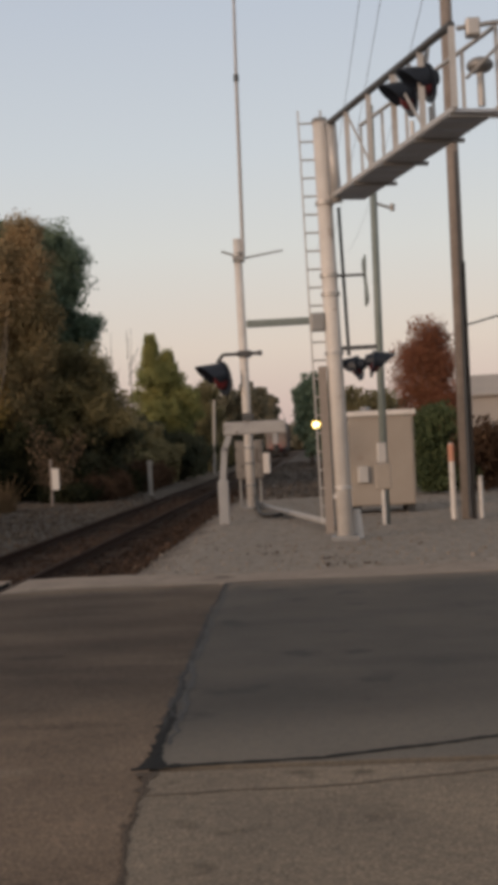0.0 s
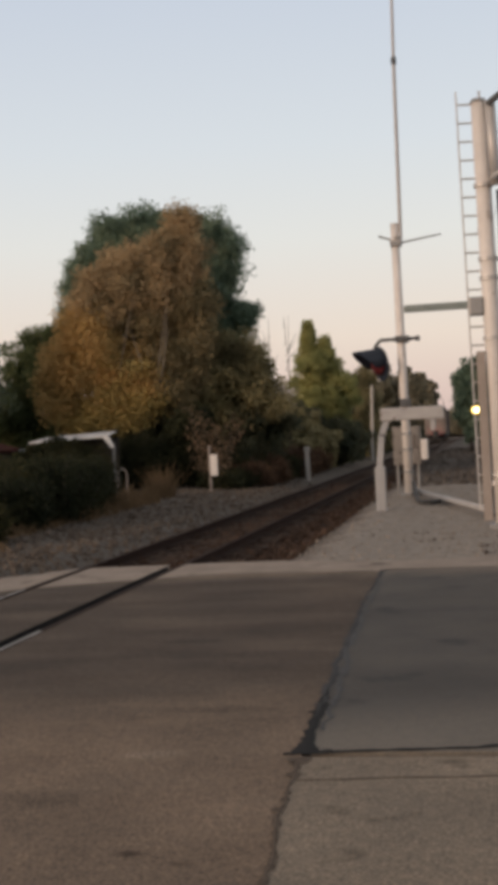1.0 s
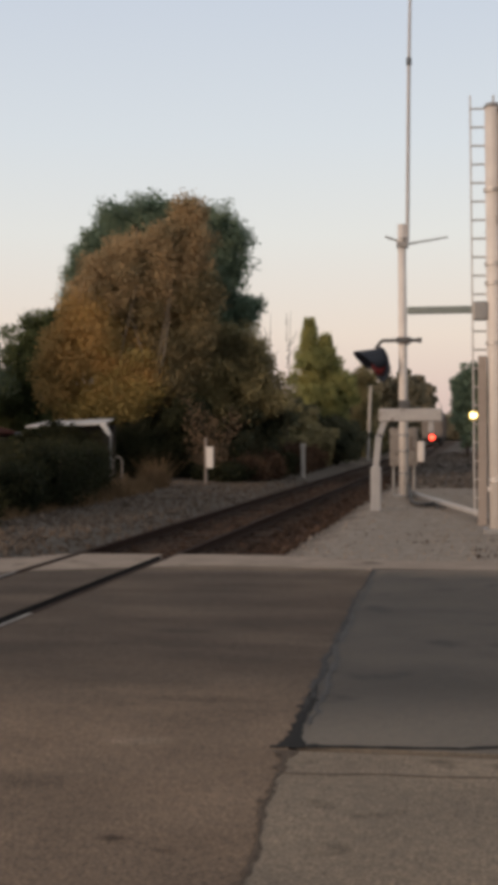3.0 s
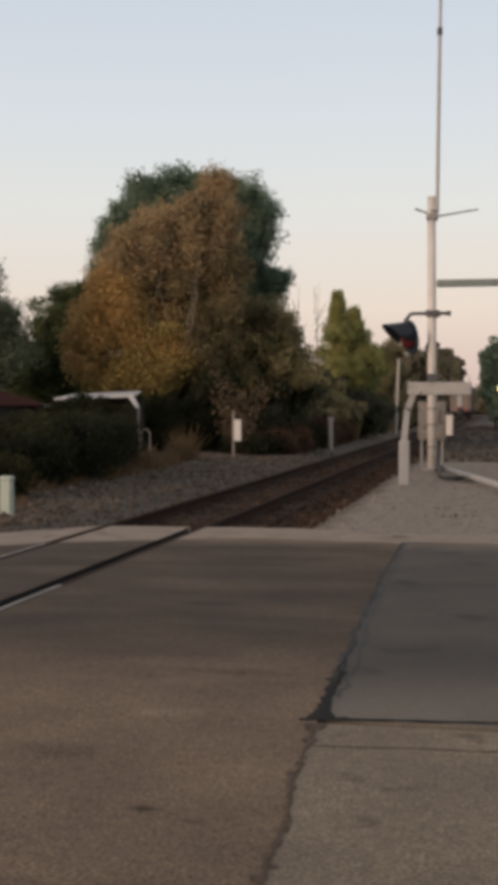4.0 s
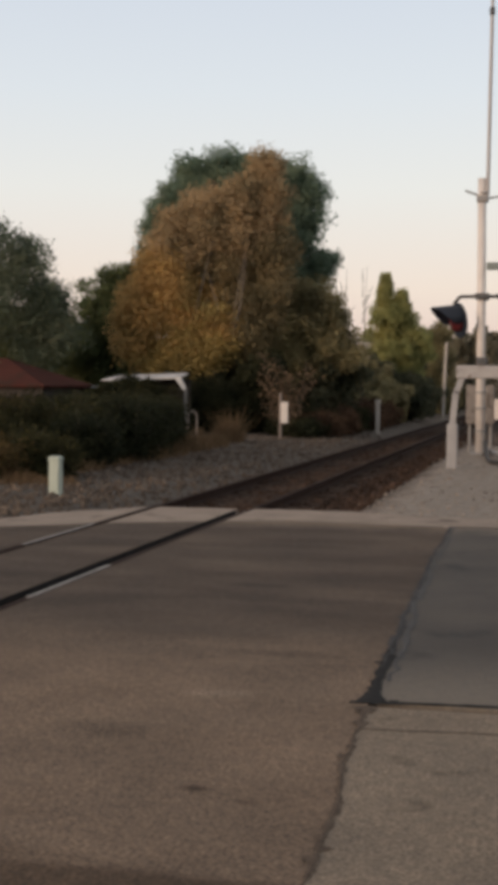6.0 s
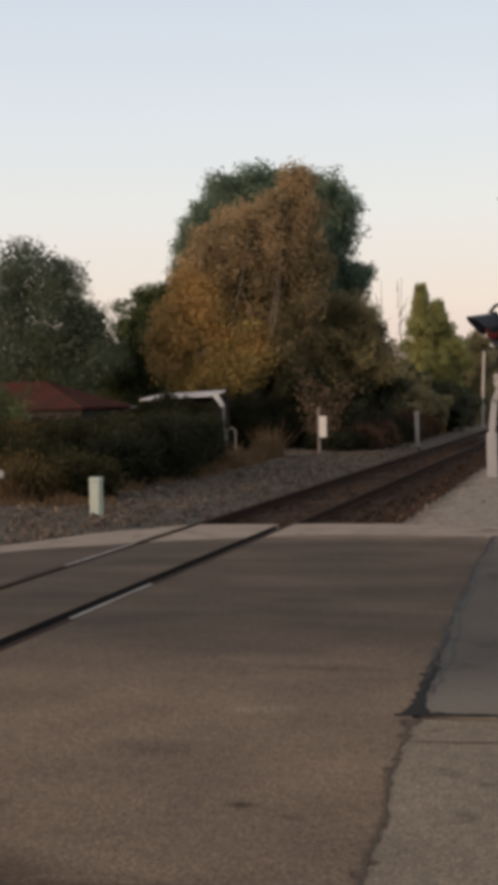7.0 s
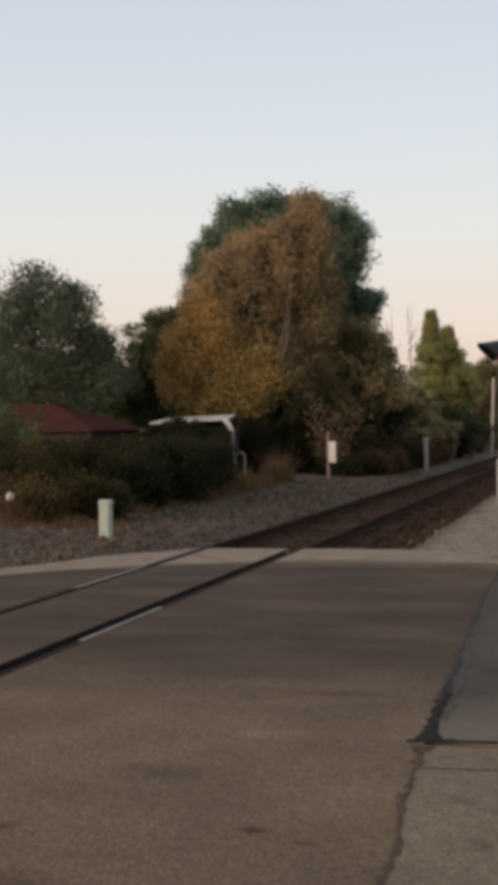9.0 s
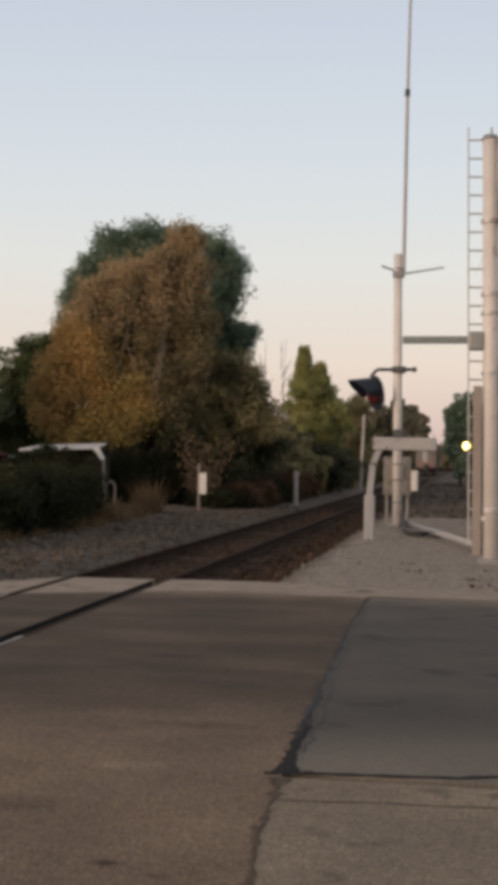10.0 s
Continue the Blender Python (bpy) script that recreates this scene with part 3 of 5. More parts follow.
def dust_far_edge(m):
    """Pale dust that thickens towards the far edge of the road."""
    nt = m.node_tree
    n, l = nt.nodes, nt.links
    b = n["Principled BSDF"]
    geo = n.new("ShaderNodeNewGeometry")
    sep = n.new("ShaderNodeSeparateXYZ")
    l.new(geo.outputs["Position"], sep.inputs[0])
    wob = n.new("ShaderNodeTexNoise")
    wob.inputs["Scale"].default_value, wob.inputs["Detail"].default_value = 1.3, 8
    l.new(geo.outputs["Position"], wob.inputs["Vector"])
    ma = n.new("ShaderNodeMath")
    ma.operation = "MULTIPLY_ADD"
    ma.inputs[1].default_value = 1.6
    l.new(wob.outputs["Fac"], ma.inputs[0])
    l.new(sep.outputs["Y"], ma.inputs[2])
    mr = n.new("ShaderNodeMapRange")
    mr.interpolation_type = "SMOOTHSTEP"
    mr.inputs["From Min"].default_value, mr.inputs["From Max"].default_value = 16.6, 18.6
    mr.inputs["To Max"].default_value = 0.75
    l.new(ma.outputs[0], mr.inputs["Value"])
    mx = n.new("ShaderNodeMix")
    mx.data_type = "RGBA"
    l.new(mr.outputs[0], mx.inputs["Factor"])
    l.new(b.inputs["Base Color"].links[0].from_socket, mx.inputs["A"])
    mx.inputs["B"].default_value = (0.23, 0.185, 0.15, 1)
    l.new(mx.outputs["Result"], b.inputs["Base Color"])


dust_far_edge(ASPHALT)
dust_far_edge(PAVEMENT)
add_grain(PAVEMENT, 50, 0.68, 1.34)
add_grain(CONCRETE, 50, 0.7, 1.32)
add_grain(ASPHALT, 50, 0.85, 1.16)
# added black strips that stand for the shade down in the flangeways
for side, x0, x1 in ((1, TRACK_X + GAUGE / 2 - 0.205, TRACK_X + GAUGE / 2 - 0.185), (-1, TRACK_X - GAUGE / 2 + 0.105, TRACK_X - GAUGE / 2 + 0.125)):
    bm = BM()
    box(bm, x0, x1, -30, 18.6, -0.28, -0.004)
    if side > 0:
        box(bm, x1, x1 + 0.14, -30, 18.6, -0.28, -0.12)
    tagged(part("flangeway_shade_strip", bm, TAR), "added black strip for the shade inside the crossing flangeway", "crossing liner", kind="structure")
asphalt_edge = lambda x: lerp_table(ASPHALT_EDGE, x)
apron_edge = lambda x: lerp_table(APRON_EDGE, x)
back = lambda x: -30.0
FAR_RAIL, NEAR_RAIL = TRACK_X - GAUGE / 2, TRACK_X + GAUGE / 2
spans = [(-60, FAR_RAIL - 0.05), (FAR_RAIL + 0.11, NEAR_RAIL - 0.19), (NEAR_RAIL + 0.05, -1.35)]
for x0, x1 in spans:
    strip_slab("road_1", x0, x1, back, asphalt_edge, PAVEMENT, "worn brown asphalt road across the railway", "road", 0.3, rough=0.1)
    strip_slab("road_edge_1", x0, x1, asphalt_edge, apron_edge, APRON, "pale dusty concrete edge of the road", "road edge", 0.2, rough=0.1)
strip_slab("road_edge_2", -1.35, 60, asphalt_edge, apron_edge, APRON, "pale dusty concrete edge of the road", "road edge", 0.2, rough=0.12)


def crack_side(name, ys, xa, xb, material, label, category):
    bm = BM()
    rows = []
    for y in ys:
        rows.append([bm.verts.new((x, y, z)) for x, z in ((xa(y), 0.0), (xb(y), 0.0), (xb(y), -0.3), (xa(y), -0.3))])
    for p, q in zip(rows, rows[1:]):
        for k in range(4):
            bm.faces.new((p[k], p[(k + 1) % 4], q[(k + 1) % 4], q[k]))
    bm.faces.new(rows[0])
    bm.faces.new(rows[-1][::-1])
    bmesh.ops.recalc_face_normals(bm, faces=bm.faces)
    return tagged(part(name, bm, material), label, category, kind="structure")


far_ys = [float(v) for v in np.arange(7.36, 17.11, 0.25)]
near_ys = [-30.0, 0.0] + [float(v) for v in np.arange(1, 7.36, 0.25)]
crack_side("road_2", [-30.0, 0.0] + [float(v) for v in np.arange(1, 17.11, 0.25)], lambda y: -1.35, crack_x, PAVEMENT, "worn brown asphalt road beside the long crack", "road")
crack_side("road_3", far_ys + [17.2], crack_x, lambda y: 60.0, ASPHALT, "grey asphalt road lane with faint stains", "road")
crack_side("pavement_1", near_ys, crack_x, lambda y: 60.0, CONCRETE, "rough grey-beige concrete slab at the roadside", "pavement")


def crack_strip(name, pts, widths, label, seed, material=TAR, ragged=0.2, stray=0.007, chips=0.0):
    """A band along a line with a ragged width; chips: share of steps with a broken-out chip beside the line."""
    rng = np.random.default_rng(seed)
    bm = BM()
    rows = []
    py, pw = [p[1] for p in widths], [p[0] for p in widths]
    total, drift = 0.0, 0.0
    for (ax, ay), (bx, by) in zip(pts, pts[1:]):
        d = Vector((bx - ax, by - ay))
        side = Vector((d.y, -d.x)).normalized()
        steps = max(1, int(d.length / 0.06))
        for k in range(steps):
            drift = drift * 0.75 + rng.normal() * stray
            c = Vector((ax, ay)) + d * k / steps + side * drift
            w = float(np.interp(total + d.length * k / steps, py, pw)) * rng.uniform(1 - ragged, 1 + ragged)
            lo, hi = c - side * w / 2, c + side * w / 2
            rows.append([bm.verts.new((lo.x, lo.y, 0.003)), bm.verts.new((c.x, c.y, 0.006)), bm.verts.new((hi.x, hi.y, 0.003))])
            if rng.uniform() < chips:
                q = c + side * rng.uniform(-0.55, 0.55) * w
                r = rng.uniform(0.25, 0.75) * w
                ring = [bm.verts.new((q.x + r * f * math.cos(a), q.y + 1.4 * r * f * math.sin(a), 0.004)) for a, f in ((2 * math.pi * i / 7, rng.uniform(0.6, 1.2)) for i in range(7))]
                bm.faces.new(ring)
        total += d.length
    for p, q in zip(rows, rows[1:]):
        bm.faces.new((p[0], p[1], q[1], q[0]))
        bm.faces.new((p[1], p[2], q[2], q[1]))
    return tagged(part(name, bm, material), label, "crack", kind="structure")


GREY_TAR = surface("worn_grey_tar", (0.026, 0.026, 0.028), (0.072, 0.07, 0.07), 0.85, 3, 40, 0.2)
PALE_TAR = surface("pale_worn_tar", (0.06, 0.06, 0.062), (0.10, 0.098, 0.097), 0.85, 5, 40, 0.2)
OPEN_CRACK = surface("open_crack", (0.05, 0.037, 0.028), (0.15, 0.115, 0.088), 0.95, 14, 60, 0.3)
upper = [p for p in CRACK if p[1] > 8.6]
crack_strip("crack_1", [p for p in CRACK if p[1] < 7.4], [(0.026, 0), (0.03, 5.0), (0.026, 6.2), (0.035, 7.0), (0.07, 7.3)], "crumbling dark pavement crack", 3, OPEN_CRACK, 0.75, 0.006, 0.9)
crack_strip("crack_2", [(-1.01, 7.31), (-1.05, 8.5), (-1.072, 9.3)], [(0.15, 0), (0.1, 0.2), (0.06, 0.45), (0.075, 0.9), (0.05, 1.4), (0.02, 2.0)], "black tar-sealed pavement crack", 4, TAR, 0.35, 0.006, 0.5)
crack_strip("crack_3", [(-1.043, 8.3)] + upper, [(0.03, 0), (0.055, 0.9), (0.05, 2.1), (0.045, 4.5), (0.03, 6.5), (0.03, 8.9)], "worn grey sealed pavement crack", 5, GREY_TAR, 0.5, 0.008, 0.35)
crack_strip("crack_4", [(x + 0.055, y) for x, y in [(-1.0, 7.9)] + upper], [(0.02, 0), (0.04, 1.2), (0.05, 3.0), (0.035, 6.5), (0.02, 8.9)], "pale worn sealant beside the crack", 8, PALE_TAR, 0.6, 0.011, 0.3)
crack_strip("crack_5", [(-1.12, 7.33), (-0.02, 7.45), (1.0, 7.8), (2.6, 8.3), (8, 9.6)], [(0.065, 0), (0.055, 0.3), (0.055, 9)], "straight dark joint between slab and asphalt", 6, TAR, 0.35, 0.004, 0.05)
crack_strip("crack_6", [(-1.0, 6.75), (0.2, 6.85), (1.2, 7.15), (4, 7.8)], [(0.02, 0), (0.026, 5)], "faint joint across the concrete slab", 7, surface("faint_joint", (0.085, 0.072, 0.06), (0.13, 0.112, 0.094), 0.9, 6, 60, 0.3), 0.5, 0.008, 0.2)

# ---- railway track ----
track = thing("railway_track", TRACK_X, 19.0, 0, "single railway track with rusty rails on dark ties", "railway track")
track_profile = [(-0.07, -0.17), (0.07, -0.17), (0.07, -0.155), (0.012, -0.135), (0.012, -0.045), (0.036, -0.035), (0.036, -0.004), (0.028, 0.0), (-0.028, 0.0), (-0.036, -0.004), (-0.036, -0.035), (-0.012, -0.045), (-0.012, -0.135), (-0.07, -0.155)]
for side in (-1, 1):
    bm = BM()
    ya, yb = -60.0, 420.0
    stations = [ya, 100.0] + [110.0 + 15.0 * k for k in range(22)]
    rings = [[bm.verts.new((side * GAUGE / 2 + px + bend(v + 19.0), v, pz)) for px, pz in track_profile] for v in stations]
    k = len(track_profile)
    for lo, hi in zip(rings, rings[1:]):
        for i in range(k):
            bm.faces.new((lo[i], lo[(i + 1) % k], hi[(i + 1) % k], hi[i]))
    bm.faces.new(rings[0][::-1])
    bm.faces.new(rings[-1])
    bmesh.ops.recalc_face_normals(bm, faces=bm.faces)
    rail = part("rail", bm, RAIL_STEEL, track)
    bm = BM()
    wa, wb = ((-8.7, -6.6) if side > 0 else (-5.25, -2.9))
    # only the stretch that shines gets the pale painted top
    box(bm, side * GAUGE / 2 - 0.026, side * GAUGE / 2 + 0.026, wa, wb, 0.0, 0.003)
    part("railhead", bm, RAIL_HEAD, rail, "worn top of the rail, its shine painted pale")


def stones(name, seed, count, xr, yr, size, material, label, place):
    rng = np.random.default_rng(seed)
    base = np.array([(1, 0, 0), (-1, 0, 0), (0, 1, 0), (0, -1, 0), (0, 0, 1), (0, 0, -1)], float)
    fc = np.array([(0, 2, 4), (2, 1, 4), (1, 3, 4), (3, 0, 4), (2, 0, 5), (1, 2, 5), (3, 1, 5), (0, 3, 5)])
    verts, faces = [], []
    made = 0
    for _ in range(count):
        x, y = rng.uniform(*xr), yr[0] + (yr[1] - yr[0]) * rng.uniform() ** 1.4
        if not place(x, y):
            continue
        s = size * rng.lognormal(0, 0.35)
        q = Euler(rng.uniform(0, 6.28, 3).tolist()).to_matrix()
        sc = np.array([s * rng.uniform(0.7, 1.3), s * rng.uniform(0.7, 1.3), s * rng.uniform(0.5, 0.9)])
        v = (base * sc * rng.uniform(0.75, 1.2, (6, 1))) @ np.array(q).T + np.array([x, y, ground_height(x, y) + s * 0.25])
        verts.extend(v.tolist())
        faces.extend((fc + made * 6).tolist())
        made += 1
    ob = raw_mesh(name, verts, faces, material)
    tagged(ob, label, "stones", kind="stuff")


past_edge = lambda x, y: y > apron_edge(x) + 0.1
stones("ballast_stones", 11, 11000, (-6.25, -2.9), (18.5, 60), 0.045, BALLAST, "dark brown track ballast stones round the ties", past_edge)
stones("riprap_stones", 12, 11000, (-12.0, -6.2), (13.5, 52), 0.036, ROCK, "grey broken rocks on the bank beside the track", past_edge)
stones("gravel_stones", 13, 2600, (-3.2, 5.0), (18.6, 40), 0.02, surface("pale_gravel", (0.18, 0.155, 0.13), (0.30, 0.26, 0.225), 0.95, 5, 40, 0.3, per="island"), "pale gravel stones on the signal pad", past_edge)
stones("dark_gravel", 15, 900, (-2.9, 1.2), (18.9, 24.5), 0.017, BALLAST, "dark stones scattered over the pale gravel pad", lambda x, y: past_edge(x, y) and math.sin(x * 1.9 + y * 0.7) + math.sin(y * 4.1 - x * 0.6) + 0.7 * math.sin(x * 5.3) > 1.15)
stones("cinder_stones", 14, 3500, (-3.0, 3.0), (43, 120), 0.06, surface("dark_cinders", (0.055, 0.047, 0.04), (0.13, 0.112, 0.098), 0.95, 5, 40, 0.3, per="island"), "dark loose stones on the track-side lane", past_edge)


# ---- crossing signals ----
def flasher_parts(parent, x, y, z, turn, s=1.0, tilt=8, label="black hooded crossing light with unlit red lens"):
    m = pose(x, y, z, 0, tilt, turn)
    bm = BM()
    rod(bm, (-0.03, 0, -0.08 * s), (0.0, 0, -0.08 * s), 0.34 * s, 0.34 * s, 28)
    rod(bm, (-0.16, 0, 0), (-0.03, 0, 0), 0.13 * s, 0.19 * s, 20)
    bm.transform(m)
    head = part("signal_head", bm, BLACK_HOOD, parent, label)
    bm = BM()
    n, r, t = 22, 0.225 * s, 0.012
    rows = []
    for k in range(n + 1):
        a = radians(-38 + 256 * k / n)
        ca, sa = math.cos(a), math.sin(a)
        depth = (0.2 + 0.34 * max(0.0, sa + 0.62) / 1.62) * s
        rows.append([bm.verts.new(c) for c in ((0, r * ca, r * sa), (depth, r * ca * 0.96, r * sa * 0.96 + 0.0), (depth, (r + t) * ca, (r + t) * sa), (0, (r + t) * ca, (r + t) * sa))])
    for p, q in zip(rows, rows[1:]):
        for k in range(4):
            bm.faces.new((p[k], q[k], q[(k + 1) % 4], p[(k + 1) % 4]))
    bmesh.ops.recalc_face_normals(bm, faces=bm.faces)
    bm.transform(m)
    part("hood", bm, BLACK_HOOD, head, "deep black signal hood")
    bm = BM()
    bmesh.ops.create_uvsphere(bm, u_segments=20, v_segments=10, radius=0.2 * s, matrix=Matrix.Translation((0.03 * s, 0, -0.1 * s)) @ Matrix.Diagonal((0.75, 1, 1, 1)))
    bm.transform(m)
    smooth(part("lens", bm, RED_LENS, head, "unlit red lens"))
    return head


def signal_mast():
    ob = thing("signal_mast", -1.88, 37.0, 0, "tall white signal mast with whip antenna and crossing light", "signal mast")
    bm = BM()
    rod(bm, (0, 0, -0.1), (-0.06, 0, 7.7), 0.13, 0.115, 20)
    smooth(part("pole", bm, WHITE_PAINT, ob))
    bm = BM()
    box(bm, -0.26, 0.26, -0.26, 0.26, -0.05, 0.05, 0.01)
    part("base_plate", bm, GREY_STEEL, ob)
    for z in (0.62, 1.25, 1.7, 4.3, 7.25):
        bm = BM()
        rod(bm, (0, 0, z), (0, 0, z + 0.07), 0.15, 0.15, 18)
        part("band", bm, GREY_STEEL, ob)
    bm = BM()
    rod(bm, (0.1, -0.05, 7.2), (0.15, -0.05, 12.2), 0.055, 0.05, 12)
    rod(bm, (0.15, -0.05, 12.2), (0.25, -0.05, 17.5), 0.045, 0.03, 12)
    ant = part("antenna", bm, ANTENNA_GREY, ob, "long pale whip antenna")
    bm = BM()
    rod(bm, (0.15, -0.05, 12.18), (0.152, -0.05, 12.38), 0.075, 0.075, 12)
    part("joint", bm, DARK_STEEL, ant, "dark antenna joint")
    bm = BM()
    rod(bm, (-0.52, 0, 7.37), (-0.05, 0, 7.2), 0.03, 0.03, 8)
    rod(bm, (-0.05, 0, 7.12), (1.24, 0, 7.31), 0.03, 0.022, 8)
    box(bm, -0.2, 0.12, -0.16, 0.16, 7.04, 7.2, 0.02)
    part("antenna_arm", bm, GREY_STEEL, ob)
    bm = BM()
    box(bm, 0.1, 2.1, -0.1, 0.1, 5.16, 5.36, 0.02)
    part("side_arm", bm, GREEN_STEEL, ob, "grey-green steel side arm")
    bm = BM()
    rod(bm, (-0.62, 0, 4.42), (0.42, 0, 4.42), 0.05, 0.05, 12)
    rod(bm, (-0.62, 0, 4.42), (-0.8, 0, 4.2), 0.05, 0.05, 12)
    box(bm, -0.2, 0.2, -0.2, 0.2, 4.34, 4.5, 0.02)
    box(bm, 0.38, 0.5, -0.07, 0.07, 4.35, 4.49, 0.02)
    part("light_arm", bm, DARK_STEEL, ob, "dark arm that carries the crossing light")
    flasher_parts(ob, -0.66, -0.05, 3.86, 210, 1.45, tilt=7)
    bm = BM()
    box(bm, -0.14, 0.16, -0.2, 0.2, 2.5, 2.72, 0.03)
    part("clamp", bm, DARK_STEEL, ob)


def gate_frame():
    ob = thing("equipment_frame", -2.17, 30.2, 0, "white steel bracket frame on a post beside the track", "bracket frame")
    bm = BM()
    box(bm, 0.06, 1.52, -0.12, 0.12, 2.06, 2.36, 0.03)
    part("crossbar", bm, FRAME_GREY, ob)
    bm = BM()
    bar(bm, (0.2, 0, 2.1), (0.06, 0, 1.72), 0.14, 0.14)
    bar(bm, (0.06, 0, 1.76), (-0.02, 0, 0.95), 0.14, 0.14)
    part("leg", bm, LEG_GREY, ob, "bent pale metal leg")
    bm = BM()
    box(bm, -0.13, 0.11, -0.11, 0.11, -0.1, 1.02, 0.03)
    part("post", bm, LEG_GREY, ob, "thicker pale lower post")
    bm = BM()
    box(bm, 1.2, 1.32, -0.08, 0.08, 1.8, 2.1, 0.02)
    part("drop_arm", bm, LEG_GREY, ob)


def relay_case():
    ob = thing("relay_case", -1.86, 38.4, 0, "weathered grey relay case with open side panels on legs", "relay case")
    bm = BM()
    box(bm, -0.5, 0.3, -0.25, 0.3, 0.82, 1.95, 0.03)
    part("body", bm, CASE_GREY, ob)
    bm = BM()
    box(bm, 0.31, 0.5, -0.3, 0.25, 0.95, 1.55, 0.03)
    part("side_box", bm, WHITE_PAINT, ob)
    for x in (-0.4, 0.2):
        bm = BM()
        rod(bm, (x, 0, -0.1), (x, 0, 0.83), 0.04, 0.04, 8)
        part("leg", bm, GREY_STEEL, ob)
    bm = BM()
    box(bm, -0.42, 0.22, -0.275, -0.25, 0.9, 1.88, 0.01)
    part("door", bm, CASE_GREY, ob)


def cantilever():
    """Column with ladder, and a truss walkway that reaches out over the road."""
    ob = thing("cantilever_signal", 0.49, 24.2, 0, "pale steel cantilever signal with ladder and truss walkway", "cantilever signal")
    bm = BM()
    rod(bm, (0, 0, -0.1), (-0.1, 0, 7.75), 0.16, 0.14, 24)
    smooth(part("column", bm, WHITE_PAINT, ob, "round pale painted column"))
    bm = BM()
    rod(bm, (-0.1, 0, 7.75), (-0.1, 0, 7.82), 0.165, 0.12, 24)
    part("cap", bm, GREY_STEEL, ob)
    bm = BM()
    rod(bm, (0.26, 0.3, -0.1), (0.24, 0.3, 0.5), 0.09, 0.07, 12)
    part("footing", bm, WHITE_PAINT, ob)
    bm = BM()
    box(bm, -0.26, 0.26, -0.26, 0.26, -0.08, 0.04, 0.02)
    part("base_plate", bm, GREY_STEEL, ob)
    bm = BM()
    rod(bm, (0.14, -0.2, 6.2), (0.1, -0.2, 7.72), 0.095, 0.095, 18)
    smooth(part("truss_post", bm, ALUMINIUM, ob))
    bm = BM()
    rod(bm, (0.24, 0.35, 3.4), (0.18, 0.35, 6.2), 0.032, 0.032, 10)
    part("conduit", bm, DARK_STEEL, ob, "dark cable conduit behind the column")
    for z in (0.9, 3.4, 4.5, 4.85, 6.2):
        bm = BM()
        rod(bm, (-0.013 * z, 0, z), (-0.013 * z, 0, z + 0.07), 0.178, 0.178, 20)
        part("band", bm, ALUMINIUM, ob)
    # ladder
    la, lb = Vector((-0.5, 0, 7.98)), Vector((-0.42, 0, 0.3))
    wide = Vector((0.42, 0.05, 0))
    for s in (0, 1):
        bm = BM()
        bar(bm, la + wide * s, lb + wide * s * 0.55, 0.055, 0.03)
        part("ladder_rail", bm, ALUMINIUM, ob)
    k = 0
    z = 0.6
    while z < 7.9:
        f = (7.98 - z) / 7.68
        p = la.lerp(lb, f)
        q = (la + wide).lerp(lb + wide * 0.55, f)
        bm = BM()
        rod(bm, p, q, 0.018, 0.018, 8)
        part("rung", bm, ALUMINIUM, ob)
        z += 0.34
    bm = BM()
    box(bm, -0.36, -0.2, -0.12, -0.09, 0.1, 3.2, 0.008)
    part("ladder_guard", bm, GUARD, ob, "flat brown-grey climbing guard plate")
    bm = BM()
    box(bm, -0.45, -0.18, -0.12, 0.12, 3.86, 4.2, 0.03)
    part("junction_box", bm, GREY_STEEL, ob)
    bm = BM()
    box(bm, -0.36, -0.1, -0.1, 0.06, 0.72, 0.82, 0.02)
    part("bracket", bm, WHITE_PAINT, ob)
    # walkway truss towards the road
    d = Vector((1.66, -6.1, 0))
    side = Vector((d.y, -d.x, 0)).normalized()
    o = Vector((0.1, 0.0, 6.33))
    width = 0.66
    deck_o = o + side * 0.08
    nslats = 12
    for k in range(nslats):
        bm = BM()
        a, b = deck_o + d * (k / nslats + 0.004), deck_o + d * ((k + 1) / nslats - 0.004)
        vs = [bm.verts.new(p + Vector((0, 0, zz))) for zz in (0.0, -0.05) for p in (a, b, b - side * width, a - side * width)]
        for f in ((0, 1, 2, 3), (7, 6, 5, 4), (0, 4, 5, 1), (1, 5, 6, 2), (2, 6, 7, 3), (3, 7, 4, 0)):
            bm.faces.new([vs[i] for i in f])
        bmesh.ops.recalc_face_normals(bm, faces=bm.faces)
        part("deck_panel", bm, DECK_GREY, ob)
    for s in (0, 1):
        p = deck_o - side * width * s
        bm = BM()
        bar(bm, p + Vector((0, 0, 0.0)), p + d + Vector((0, 0, 0.0)), 0.05, 0.07)
        part("deck_beam", bm, ALUMINIUM, ob)
        bm = BM()
        q = deck_o - side * width * s
        rod(bm, q + Vector((0, 0, 1.35)), q + d + Vector((0, 0, 1.15)), 0.06 if s == 0 else 0.035, None, 12)
        part("top_rail", bm, DARK_STEEL if s == 0 else ALUMINIUM, ob)
        n = 5
        for k in range(n + 1):
            f = k / n
            bm = BM()
            bar(bm, q + d * f, q + d * f + Vector((0, 0, 1.32 - 0.2 * f)), 0.09 if s == 0 else 0.05, 0.07)
            part("truss_upright", bm, ALUMINIUM, ob)
            if k in (1, 3) and s == 0:
                bm = BM()
                rod(bm, q + d * f + Vector((0, 0, 1.25)), q + d * (k + 1) / n + Vector((0, 0, 0.05)), 0.022, None, 8)
                part("brace", bm, ALUMINIUM, ob)
    for f in (0.25, 0.5, 0.75, 0.98):
        bm = BM()
        p = deck_o + d * f + Vector((0, 0, -0.07))
